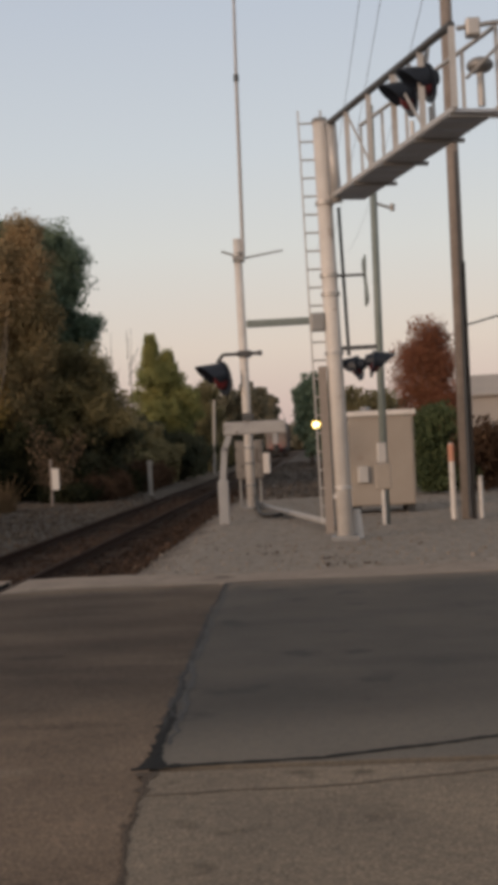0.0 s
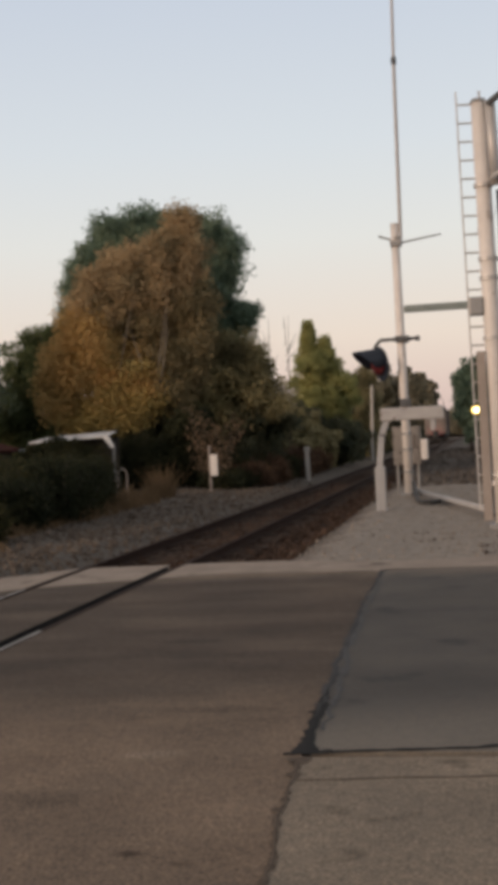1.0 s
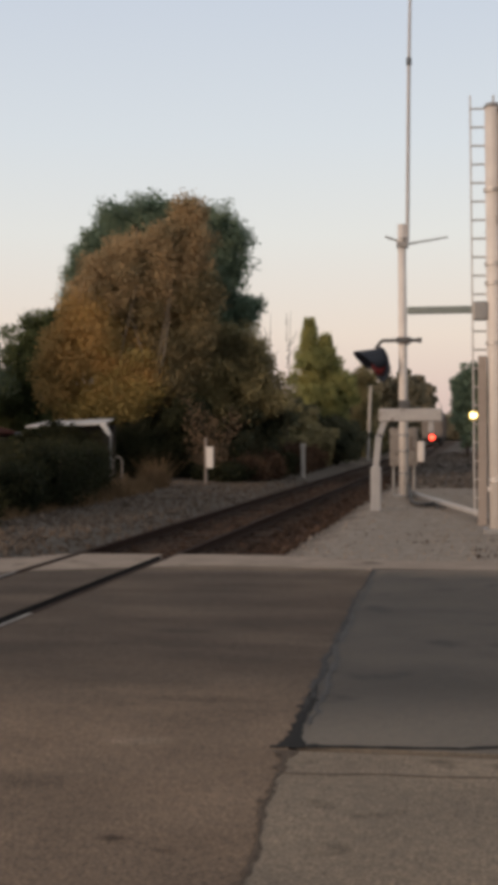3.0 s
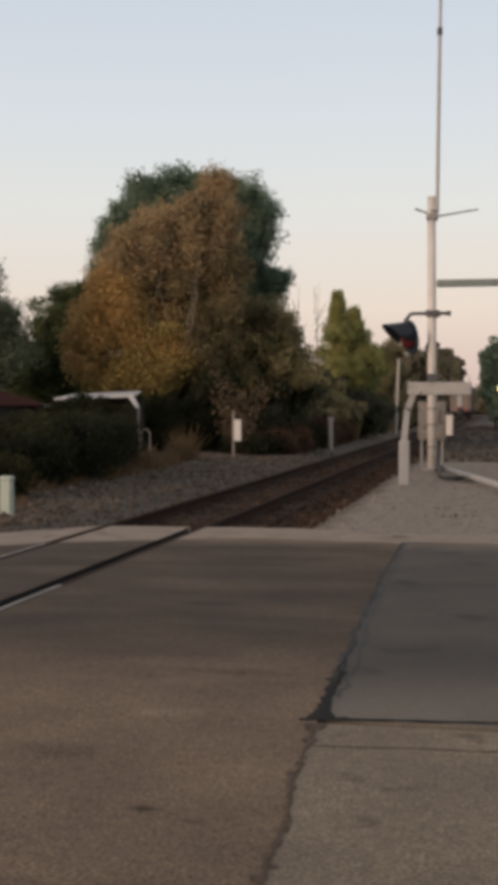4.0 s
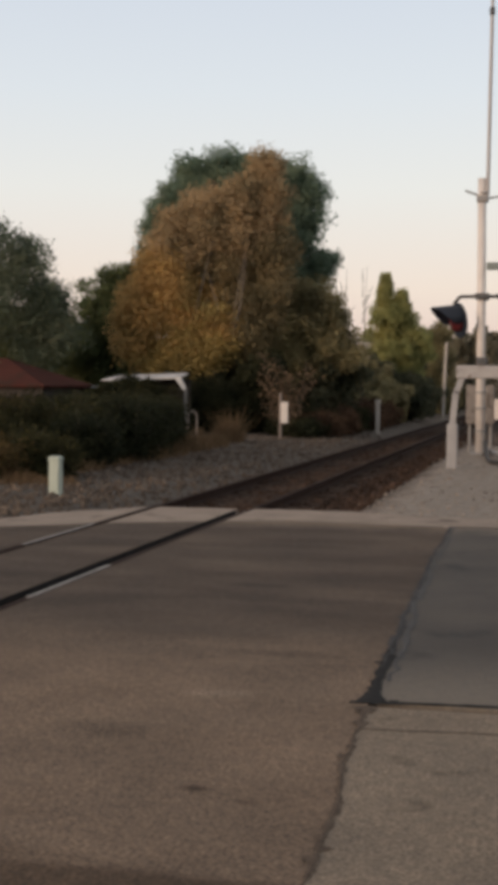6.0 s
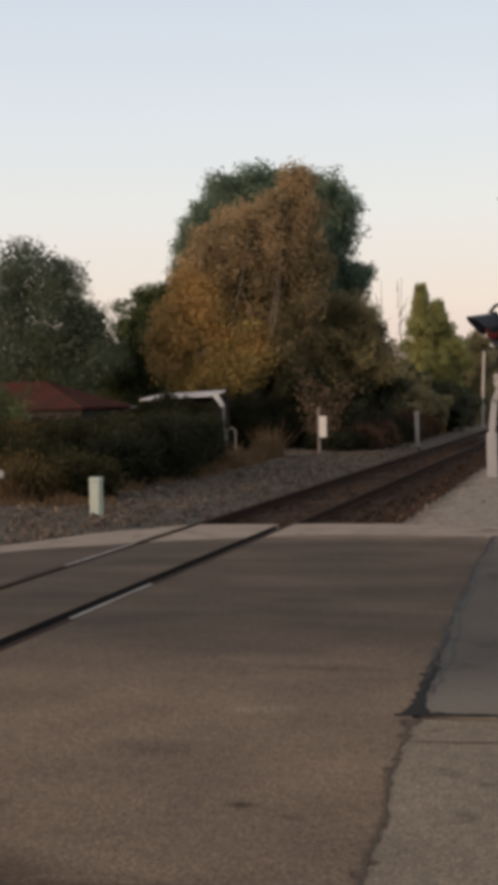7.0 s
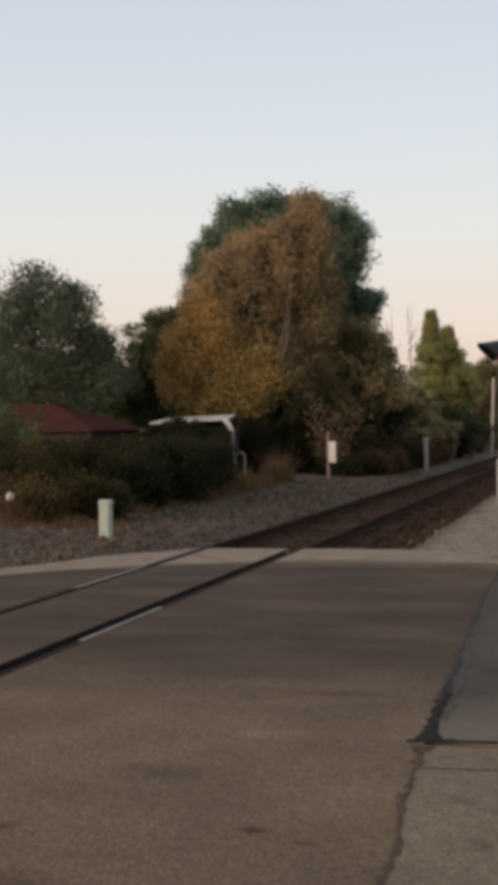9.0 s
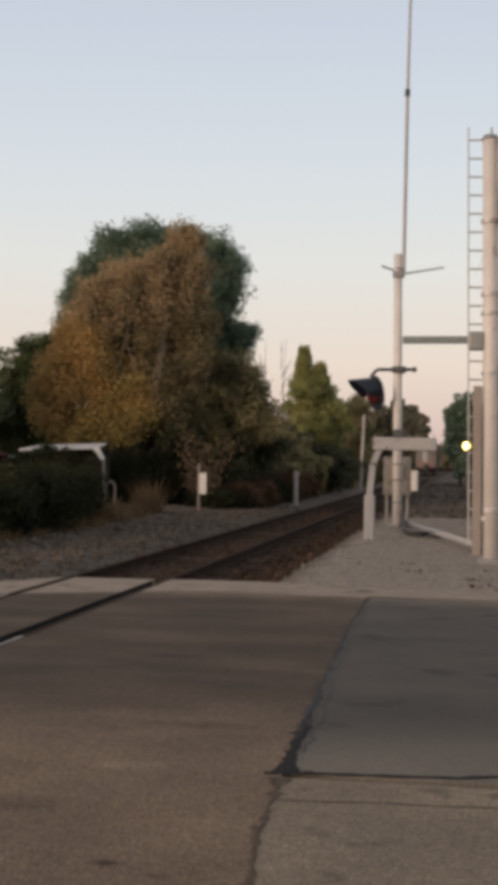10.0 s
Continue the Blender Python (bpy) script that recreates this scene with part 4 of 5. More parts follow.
        bar(bm, p + side * 0.05, p - side * (width + 0.1), 0.07, 0.06)
        part("cross_beam", bm, GREY_STEEL, ob)
    # lights over the lane
    for f in (0.655, 0.785):
        p = o + d * f - side * 0.02
        flasher_parts(ob, p.x + 0.03, p.y, 7.12, 194, 0.85)
        bm = BM()
        rod(bm, (p.x + 0.06, p.y, 6.36), (p.x + 0.06, p.y, 6.7), 0.035, 0.035, 10)
        part("light_stand", bm, ALUMINIUM, ob)
        bm = BM()
        rod(bm, (p.x + 0.0, p.y, 7.3), (p.x + 0.06, p.y, 7.58), 0.05, 0.035, 10)
        part("light_bracket", bm, ALUMINIUM, ob)
    p = o + d * 0.99 - side * (width + 0.12)
    flasher_parts(ob, p.x + 0.16, p.y, 6.34 + 0.42, 12, 1.0)
    bm = BM()
    rod(bm, (p.x, p.y, 6.36), (p.x, p.y, 7.0), 0.035, 0.035, 10)
    part("light_stand", bm, ALUMINIUM, ob)
    p = o + d * 0.985 - side * 0.36
    bm = BM()
    rod(bm, (p.x, p.y, 6.38), (p.x, p.y, 6.92), 0.055, 0.05, 12)
    stand = part("bell_stand", bm, ALUMINIUM, ob)
    bm = BM()
    bmesh.ops.create_uvsphere(bm, u_segments=20, v_segments=12, radius=0.19, matrix=Matrix.Translation((p.x, p.y, 6.95)) @ Matrix.Diagonal((1, 1, 0.6, 1)))
    smooth(part("bell", bm, GREY_STEEL, stand, "grey crossing bell"))
    bm = BM()
    p = o + d
    rod(bm, p + Vector((0.0, 0, 1.1)), p + Vector((1.2, -0.2, 1.15)), 0.035, None, 10)
    rod(bm, p + Vector((0.1, 0, 0.4)), p + Vector((0.9, -0.2, 1.1)), 0.025, None, 10)
    part("end_arm", bm, GREY_STEEL, ob)
    bm = BM()
    box(bm, p.x + 0.12, p.x + 0.32, p.y - 0.1, p.y + 0.12, 7.3, 7.55, 0.03)
    part("bell_box", bm, ALUMINIUM, ob)
    # lights low on the column
    bm = BM()
    rod(bm, (0.1, 0, 3.52), (0.75, 0, 3.52), 0.04, 0.04, 10)
    part("light_arm", bm, DARK_STEEL, ob)
    bm = BM()
    rod(bm, (0.1, 0, 4.87), (0.62, 0, 4.87), 0.025, 0.025, 10)
    part("sign_arm", bm, DARK_STEEL, ob)
    flasher_parts(ob, 0.68, 0.0, 3.26, 4, 0.74)
    flasher_parts(ob, 0.38, 0.15, 3.2, 158, 0.7)
    # crossed sign boards seen nearly edge-on
    sg = BM()
    bar(sg, (0.62, -0.3, 4.35), (0.58, 0.3, 5.15), 0.03, 0.2)
    bar(sg, (0.6, -0.3, 5.15), (0.6, 0.3, 4.35), 0.03, 0.2)
    part("crossed_boards", sg, GREEN_STEEL, ob, "crossed sign boards seen edge-on")


def bungalow():
    ob = thing("signal_cabinet", 1.63, 31.9, 0, "beige metal signal equipment cabinet with white lid", "equipment cabinet")
    bm = BM()
    box(bm, -0.79, 0.79, 0, 1.9, 0.17, 2.36, 0.03)
    part("body", bm, BEIGE_METAL, ob)
    bm = BM()
    box(bm, -0.86, 0.86, -0.07, 1.97, 2.36, 2.5, 0.03)
    part("roof", bm, WHITE_PAINT, ob, "white overhanging lid")
    bm = BM()
    rod(bm, (-0.35, 0.6, 2.5), (-0.35, 0.6, 2.62), 0.16, 0.1, 16)
    part("vent", bm, GREY_STEEL, ob)
    # skids coloured near-black to carry the shade of the gap below the cabinet
    for x in (-0.66, 0.66):
        bm = BM()
        box(bm, x - 0.1, x + 0.1, 0.1, 1.8, -0.1, 0.175, 0.01)
        part("skid", bm, CAR_DARK, ob)
    for x0, x1 in ((-0.74, -0.02), (0.02, 0.74)):
        bm = BM()
        box(bm, x0, x1, -0.02, 0.0, 0.2, 2.28, 0.008)
        door = part("door", bm, BEIGE_METAL, ob)
        bm = BM()
        hx = x1 - 0.1 if x0 < 0 else x0 + 0.1
        box(bm, hx - 0.025, hx + 0.025, -0.06, -0.02, 1.05, 1.25, 0.01)
        part("handle", bm, DARK_STEEL, door, "dark metal handle")
    bm = BM()
    box(bm, -0.62, -0.36, -0.16, -0.02, 0.75, 1.15, 0.02)
    part("meter_box", bm, ALUMINIUM, ob, "pale meter box on the door")


def green_pole():
    ob = thing("service_pole", 1.42, 28.1, 0, "grey-green steel pole with meter box near its foot", "utility pole")
    bm = BM()
    rod(bm, (0.04, 0, -0.1), (0.12, 0, 9.0), 0.085, 0.075, 16)
    smooth(part("pole", bm, GREEN_STEEL, ob))
    bm = BM()
    box(bm, -0.16, 0.18, -0.24, -0.08, 0.72, 1.28, 0.03)
    part("meter_box", bm, BEIGE_METAL, ob, "beige meter box")
    bm = BM()
    box(bm, -0.1, 0.1, -0.22, -0.08, 1.28, 1.72, 0.02)
    part("switch_box", bm, ALUMINIUM, ob)
    bm = BM()
    rod(bm, (0.0, -0.14, -0.1), (0.0, -0.14, 0.72), 0.05, 0.05, 10)
    part("conduit", bm, ALUMINIUM, ob)
    bm = BM()
    rod(bm, (0.1, 0, 6.9), (0.5, 0, 6.75), 0.03, 0.03, 8)
    rod(bm, (0.5, 0, 6.7), (0.5, 0, 6.85), 0.05, 0.05, 8)
    part("wire_hook", bm, GREY_STEEL, ob)


def wood_pole():
    ob = thing("utility_pole", 3.26, 28.75, 0, "tall weathered wooden utility pole with a conduit", "utility pole")
    bm = BM()
    rod(bm, (0.04, 0, -0.2), (0.1, 0, 13.5), 0.155, 0.125, 20)
    smooth(part("pole", bm, POLE_WOOD, ob))
    bm = BM()
    rod(bm, (0.05, -0.2, 0.0), (0.12, -0.18, 8.0), 0.035, 0.035, 8)
    part("conduit", bm, DARK_STEEL, ob)
    bm = BM()
    rod(bm, (0.16, -0.1, -0.1), (0.18, -0.1, 5.6), 0.045, 0.04, 8)
    part("side_pole", bm, DARK_BOARD, ob)
    bm = BM()
    box(bm, -1.2, 1.4, -0.06, 0.06, 12.6, 12.75, 0.01)
    part("crossarm", bm, POLE_WOOD, ob)
    bm = BM()
    rod(bm, (0.15, 0, 4.2), (1.2, 0, 4.45), 0.02, 0.02, 8)
    rod(bm, (1.2, 0, 4.45), (2.2, 0, 4.35), 0.02, 0.02, 8)
    part("drop_wire", bm, DARK_STEEL, ob)


def marker_post(x, y, h, r, label, orange):
    ob = thing("marker_post", x, y, 0, label, "marker post", "marker posts by the signal pad")
    bm = BM()
    rod(bm, (0, 0, -0.1), (0, 0, h), r, r, 14)
    part("post", bm, WHITE_PAINT, ob)
    if orange:
        bm = BM()
        rod(bm, (0, 0, h - 0.4), (0, 0, h - 0.02), r + 0.006, r + 0.006, 14)
        part("band", bm, ORANGE, ob, "orange band")


def ground_pipe():
    ob = thing("pipe", 0.3, 26.6, 0, "pale steel pipe lying on the gravel", "pipe")
    bm = BM()
    rod(bm, (0, 0, 0.12), (-2.02, 10.2, 0.12), 0.072, 0.072, 12)
    smooth(part("tube", bm, LEG_GREY, ob))
    for f in (0.02, 0.5, 0.97):
        bm = BM()
        box(bm, -2.02 * f - 0.15, -2.02 * f + 0.15, 10.2 * f - 0.08, 10.2 * f + 0.08, -0.06, 0.06, 0.01)
        part("block", bm, DARK_STEEL, ob)


def hose():
    cu = bpy.data.curves.new("hose", "CURVE")
    cu.dimensions, cu.bevel_depth, cu.bevel_resolution = "3D", 0.05, 3
    sp = cu.splines.new("NURBS")
    pts = [(-1.72, 36.6, 0.35), (-1.62, 35.2, 0.08), (-1.5, 32.6, 0.05), (-1.2, 31.6, 0.05), (-0.95, 31.9, 0.05), (-0.85, 33.0, 0.05)]
    sp.points.add(len(pts) - 1)
    for p, c in zip(sp.points, pts):
        p.co = (*c, 1)
    sp.use_endpoint_u = True
    cu.materials.append(RUBBER)
    tagged(new("hose", cu), "black cable hose curled on the gravel", "hose")


signal_mast()
gate_frame()
relay_case()
cantilever()
bungalow()
green_pole()
wood_pole()
marker_post(3.0, 28.9, 1.63, 0.065, "white marker post with an orange band", True)
marker_post(3.58, 28.7, 0.88, 0.05, "short plain white marker post", False)
ground_pipe()
hose()


def wayside_light():
    ob = thing("wayside_signal", 0.12, 80.0, 0, "small trackside signal with a yellow halo of the lamp, built as a glowing disc", "wayside signal")
    bm = BM()
    rod(bm, (0, 0.1, -0.1), (0, 0.1, 3.1), 0.07, 0.06, 12)
    part("post", bm, DARK_STEEL, ob)
    bm = BM()
    rod(bm, (-0.02, 0.12, 2.86), (-0.02, -0.02, 2.86), 0.3, 0.3, 24)
    part("target", bm, BLACK_HOOD, ob)
    # the lamp's halo is modelled as a wider glowing disc behind the core
    bm = BM()
    bmesh.ops.create_uvsphere(bm, u_segments=20, v_segments=12, radius=0.27, matrix=Matrix.Translation((-0.02, -0.03, 2.86)) @ Matrix.Diagonal((1, 0.35, 1, 1)))
    part("lamp", bm, glow("yellow_lamp_halo", (1.0, 0.62, 0.06), 1.3), ob, "yellow halo of the lamp, built as a glowing disc")
    bm = BM()
    bmesh.ops.create_uvsphere(bm, u_segments=20, v_segments=12, radius=0.2, matrix=Matrix.Translation((-0.02, -0.09, 2.86)) @ Matrix.Diagonal((1, 0.35, 1, 1)))
    part("bulb", bm, glow("bright_lamp_core", (1.0, 0.86, 0.45), 5.0), ob, "bright lamp core")


wayside_light()


# ---- left side of the track ----
def pedestal():
    ob = thing("cable_pedestal", -8.01, 20.3, 0, "pale green plastic cable pedestal on the rocky bank", "cable pedestal")
    bm = BM()
    box(bm, -0.095, 0.095, -0.09, 0.09, -0.12, 0.57, 0.02)
    part("body", bm, PED_GREEN, ob)
    bm = BM()
    box(bm, -0.105, 0.105, -0.1, 0.1, 0.55, 0.64, 0.03)
    part("cap", bm, PED_GREEN, ob)
    bm = BM()
    box(bm, -0.07, 0.07, -0.098, -0.09, 0.08, 0.4, 0.004)
    part("cover", bm, PED_GREEN, ob)


def track_sign():
    ob = thing("track_sign", -8.9, 43.2, 0, "small blank white sign board on a thin post", "sign")
    bm = BM()
    rod(bm, (0, 0, -0.1), (0, 0, 1.65), 0.05, 0.045, 10)
    part("post", bm, POLE_WOOD, ob)
    bm = BM()
    box(bm, 0.03, 0.28, -0.1, -0.055, 0.62, 1.34, 0.02)
    part("board", bm, WHITE_PAINT, ob)


def mile_post():
    ob = thing("concrete_post", -6.97, 54.0, 0, "pale concrete marker post beside the track", "marker post")
    bm = BM()
    box(bm, -0.085, 0.085, -0.085, 0.085, -0.2, 1.22, 0.02)
    part("shaft", bm, PALE_CONCRETE, ob)
    bm = BM()
    box(bm, -0.11, 0.11, -0.11, 0.11, 1.2, 1.36, 0.03)
    part("cap", bm, PALE_CONCRETE, ob)


def gable_shed(name, x, y, w, d, wall_h, ridge_h, roof_mat, wall_mat, label, turn, hip=2.2):
    ob = thing(name, x, y, 0, label, "shed", turn=turn)
    bm = BM()
    box(bm, -w / 2, w / 2, 0, d, -0.1, wall_h)
    part("wall", bm, wall_mat, ob)
    for s in (-1, 1):
        bm = BM()
        ym = d / 2
        a, b = (-w / 2 - 0.25), (w / 2 + 0.25)
        y0 = -0.3 if s < 0 else d + 0.3
        c = b - hip
        vs = [bm.verts.new(p) for p in ((a, y0, wall_h - 0.08), (b, y0, wall_h - 0.08), (c, ym, ridge_h), (a, ym, ridge_h), (a, y0, wall_h), (b, y0, wall_h), (c, ym, ridge_h + 0.08), (a, ym, ridge_h + 0.08))]
        for f in ((3, 2, 1, 0), (4, 5, 6, 7), (0, 1, 5, 4), (1, 2, 6, 5), (2, 3, 7, 6), (3, 0, 4, 7)):
            bm.faces.new([vs[i] for i in f])
        bmesh.ops.recalc_face_normals(bm, faces=bm.faces)
        part("roof", bm, roof_mat, ob)
    bm = BM()
    vs = [bm.verts.new(p) for p in ((b, -0.3, wall_h - 0.08), (b, d + 0.3, wall_h - 0.08), (c + 0.03, d / 2, ridge_h), (b, -0.3, wall_h), (b, d + 0.3, wall_h), (c + 0.03, d / 2, ridge_h + 0.07))]
    for f in ((0, 2, 1), (3, 4, 5), (0, 1, 4, 3), (1, 2, 5, 4), (2, 0, 3, 5)):
        bm.faces.new([vs[i] for i in f])
    bmesh.ops.recalc_face_normals(bm, faces=bm.faces)
    part("hip_roof", bm, roof_mat, ob)
    return ob


def open_shed():
    ob = thing("carport", -13.75, 43.6, 0, "low open shed with a chalky white roof among bushes", "shed")
    bm = BM()
    vs = [bm.verts.new(p) for p in ((-1.7, 0, 2.02), (1.2, 0, 2.12), (0.85, 2.3, 2.3), (-1.7, 2.3, 2.2), (-1.7, 0, 2.07), (1.2, 0, 2.17), (0.85, 2.3, 2.35), (-1.7, 2.3, 2.25))]
    for f in ((3, 2, 1, 0), (4, 5, 6, 7), (0, 1, 5, 4), (1, 2, 6, 5), (2, 3, 7, 6), (3, 0, 4, 7)):
        bm.faces.new([vs[i] for i in f])
    part("roof", bm, WHITE_ROOF, ob)
    # the roof sheet folds down over the open end
    bm = BM()
    vs = [bm.verts.new(p) for yy in (-0.04, 0.06) for p in ((0.98, yy, 2.16), (1.2, yy, 2.2), (1.42, yy, 1.76), (1.3, yy, 1.72))]
    for f in ((0, 1, 2, 3), (7, 6, 5, 4), (0, 4, 5, 1), (1, 5, 6, 2), (2, 6, 7, 3), (3, 7, 4, 0)):
        bm.faces.new([vs[i] for i in f])
    bmesh.ops.recalc_face_normals(bm, faces=bm.faces)
    part("end_fascia", bm, WHITE_ROOF, ob, "white sheet folded down at the end")
    for x, top in ((-1.6, 2.04), (1.36, 1.76)):
        bm = BM()
        bar(bm, (x, 0.1, -0.1), (x, 0.1, top), 0.075, 0.075)
        part("post", bm, GREY_STEEL if x > 0 else DARK_BOARD, ob)
    bm = BM()
    box(bm, -1.6, 1.0, 1.95, 2.05, 0, 2.1)
    part("wall", bm, DARK_BOARD, ob)
    bm = BM()
    box(bm, -2.75, -1.72, 0.2, 2.1, 1.72, 1.84, 0.02)
    part("lean_to_roof", bm, TARP, ob, "blue-grey lean-to roof")
    for x in (-2.65, -1.85):
        bm = BM()
        bar(bm, (x, 0.35, -0.1), (x, 0.35, 1.73), 0.09, 0.09)
        part("post", bm, DARK_BOARD, ob)


def hoop_stake():
    ob = thing("hoop", -12.0, 43.2, 0, "small pale metal hoop in the dry grass", "garden hoop")
    bm = BM()
    pts = [Vector((0.16 * math.cos(math.pi * k / 8), 0, 0.8 + 0.2 * math.sin(math.pi * k / 8))) for k in range(9)]
    pts = [Vector((0.16, 0, -0.1))] + pts + [Vector((-0.16, 0, 0.25))]
    for p, q in zip(pts, pts[1:]):
        rod(bm, p, q, 0.03, 0.03, 8)
    part("tube", bm, GUARD, ob)


hoop_stake()


def pale_can(x, y, z, r, label):
    ob = thing("plastic_jug", x, y, 0, label, "jug", "jugs on stakes")
    bm = BM()
    rod(bm, (0, 0, z - 0.07), (0, 0, z + 0.04), r * 0.9, r, 14)
    rod(bm, (0, 0, z + 0.04), (0, 0, z + 0.08), r, r * 0.5, 14)
    smooth(part("body", bm, PALE_CONCRETE, ob))
    bm = BM()
    rod(bm, (0.0, 0.03, -0.1), (0.0, 0.03, z - 0.05), 0.009, 0.009, 8)
    part("stake", bm, BARK, ob)


pale_can(-10.42, 21.7, 0.62, 0.075, "small pale plastic jug on a stake by the thicket")
pale_can(-10.8, 21.75, 0.7, 0.045, "smaller dull plastic jug on a stake by the thicket")
pedestal()
track_sign()
mile_post()
gable_shed("garden_shed", -18.75, 41.8, 4.1, 2.6, 1.85, 2.72, RED_ROOF, DARK_BOARD, "dark board shed with a dull red roof", -13, 2.7)
open_shed()

# ---- trees ----
autumn = tree("autumn_tree", -13.2, 50.0, [(-0.3, 0, 8.5, 1.3, 1.2, 0.9), (0.9, 0, 8.3, 1.1, 1.1, 0.9), (-1.2, 0, 7.9, 0.9, 1.0, 0.8), (0.1, 0, 7.5, 1.5, 1.2, 0.8), (-1.4, 0, 7.0, 1.0, 1.1, 0.9), (2.2, 0.1, 10.0, 0.42, 0.5, 0.85), (2.3, 0.2, 9.2, 0.7, 0.6, 0.8), (1.5, 0.0, 8.9, 0.8, 0.8, 0.8), (2.0, 0.2, 7.9, 0.8, 0.7, 0.8), (1.4, 0.2, 7.0, 0.8, 0.7, 0.7)],
              LEAF_ORANGE, "large autumn tree with orange-brown and olive leaves", "tree", 21, density=40, trunk=0.2, fill=0.35, clump=0.27,
              mats=([(-0.2, -0.6, 4.4, 1.15, 1.0, 1.0), (-0.4, -0.6, 3.3, 1.1, 1.0, 0.8), (-1.9, -0.5, 2.9, 0.9, 0.9, 0.6), (0.5, -0.4, 3.6, 0.8, 0.9, 0.8)], LEAF_TAN, "olive-yellow lower leaves"))
for blobs, material, label, seed, density in (
        ([(-1.7, -0.5, 6.2, 1.0, 1.0, 0.9), (-2.4, -0.6, 5.1, 0.95, 1.0, 0.9), (-2.7, -0.5, 4.2, 0.75, 0.9, 0.8), (-2.8, -0.5, 3.2, 0.75, 0.9, 0.75), (-1.2, -0.8, 5.4, 1.0, 0.9, 0.7), (-1.7, -0.7, 4.1, 0.9, 0.8, 0.9), (-0.5, -0.7, 5.0, 0.9, 0.6, 0.6), (-0.8, -0.9, 3.9, 0.9, 0.5, 0.9), (0.4, -0.6, 3.9, 0.7, 0.5, 0.7)], LEAF_AMBER, "golden orange lower leaves", 211, 32),
        ([(1.4, 0.5, 6.2, 1.2, 1.0, 1.2), (0.1, 0.3, 6.3, 1.1, 1.0, 0.9), (2.2, 0.4, 5.0, 1.0, 1.0, 1.1), (1.7, 0.2, 3.8, 1.1, 1.0, 0.9), (2.6, 0.5, 7.0, 0.8, 0.8, 1.0), (1.0, -0.2, 4.8, 0.9, 0.8, 0.8)], LEAF_INNER, "thin olive-brown leaves in the middle", 213, 26)):
    v, f = leaves(np.random.default_rng(seed), broken_up(np.random.default_rng(seed + 1), blobs, fill=0.5), density, 0.075, 0.28)
    raw_mesh("crown", v, f, material, autumn, label)
rng_limb = np.random.default_rng(9)
for k in range(5):
    bm = BM()
    x0 = rng_limb.uniform(-0.2, 1.8)
    rod(bm, (x0 * 0.5, -0.5, 2.8), (x0, -1.28, 4.9), 0.03, 0.028, 7)
    rod(bm, (x0, -1.28, 4.9), (x0 * 1.1 + rng_limb.normal() * 0.25, -1.2, 6.7 + rng_limb.uniform(-0.5, 0.8)), 0.028, 0.008, 7)
    part("limb", bm, PALE_BARK, autumn, "slender upright limb")
tree("green_tree", -12.6, 55.5, [(-1.5, 0, 11.1, 1.8, 1.5, 1.1), (1.7, 0, 9.7, 1.4, 1.5, 1.8), (1.5, 0, 8.2, 0.9, 1.3, 1.3), (-4.0, 0, 8.9, 1.0, 1.2, 1.1), (-3.1, 0, 10.0, 1.1, 1.2, 1.0), (-4.4, 0, 7.4, 1.0, 1.2, 1.2), (0.5, 0, 6.3, 1.8, 2.0, 2.4), (3.0, 0, 7.0, 0.5, 0.6, 0.55), (2.0, 0, 6.2, 0.8, 0.9, 0.9), (-1.5, 0.5, 9.2, 2.5, 1.5, 1.6), (0.3, 0, 10.7, 1.7, 1.5, 1.2), (-0.2, 0.3, 8.0, 2.3, 1.5, 1.9), (0.3, 0, 3.4, 2.4, 1.8, 1.8)],
     LEAF_GREEN, "tall dark green tree behind the autumn tree", "tree", 22, density=58, trunk=0.24)
tree("green_tree", -19.7, 56.0, [(-0.2, 0, 4.7, 1.3, 1.4, 2.0), (0.7, 0, 6.2, 0.8, 0.9, 1.0), (-0.6, 0, 2.8, 1.6, 1.4, 1.5)], LEAF_BRIGHT, "smaller dark green tree beside the autumn tree", "tree", 23, density=50, trunk=0.14)
tree("grey_green_tree", -21.0, 46.0, [(0.5, 0, 6.6, 1.2, 1.5, 1.3), (1.6, 0, 5.9, 0.8, 1.1, 1.1), (0.1, 0, 4.5, 2.4, 1.8, 1.6), (-1.4, 0, 5.4, 1.5, 1.5, 2.1), (2.2, 0.5, 3.6, 1.1, 1.0, 1.2), (2.5, 0, 4.9, 0.4, 0.6, 0.6)], LEAF_AIRY, "grey-green loose-crowned tree over the sheds", "tree", 24, density=13, trunk=0.11, clump=0.36, fill=0.4)
tree("green_tree", -22.3, 51.0, [(0.2, 0, 3.0, 2.4, 1.4, 1.7), (-1.6, 0, 4.4, 1.9, 1.2, 1.3), (0.9, 0, 3.9, 1.0, 1.0, 0.9)], LEAF_BRIGHT, "dark green tree filling in behind the sheds", "tree", 28, density=44, trunk=0.12)
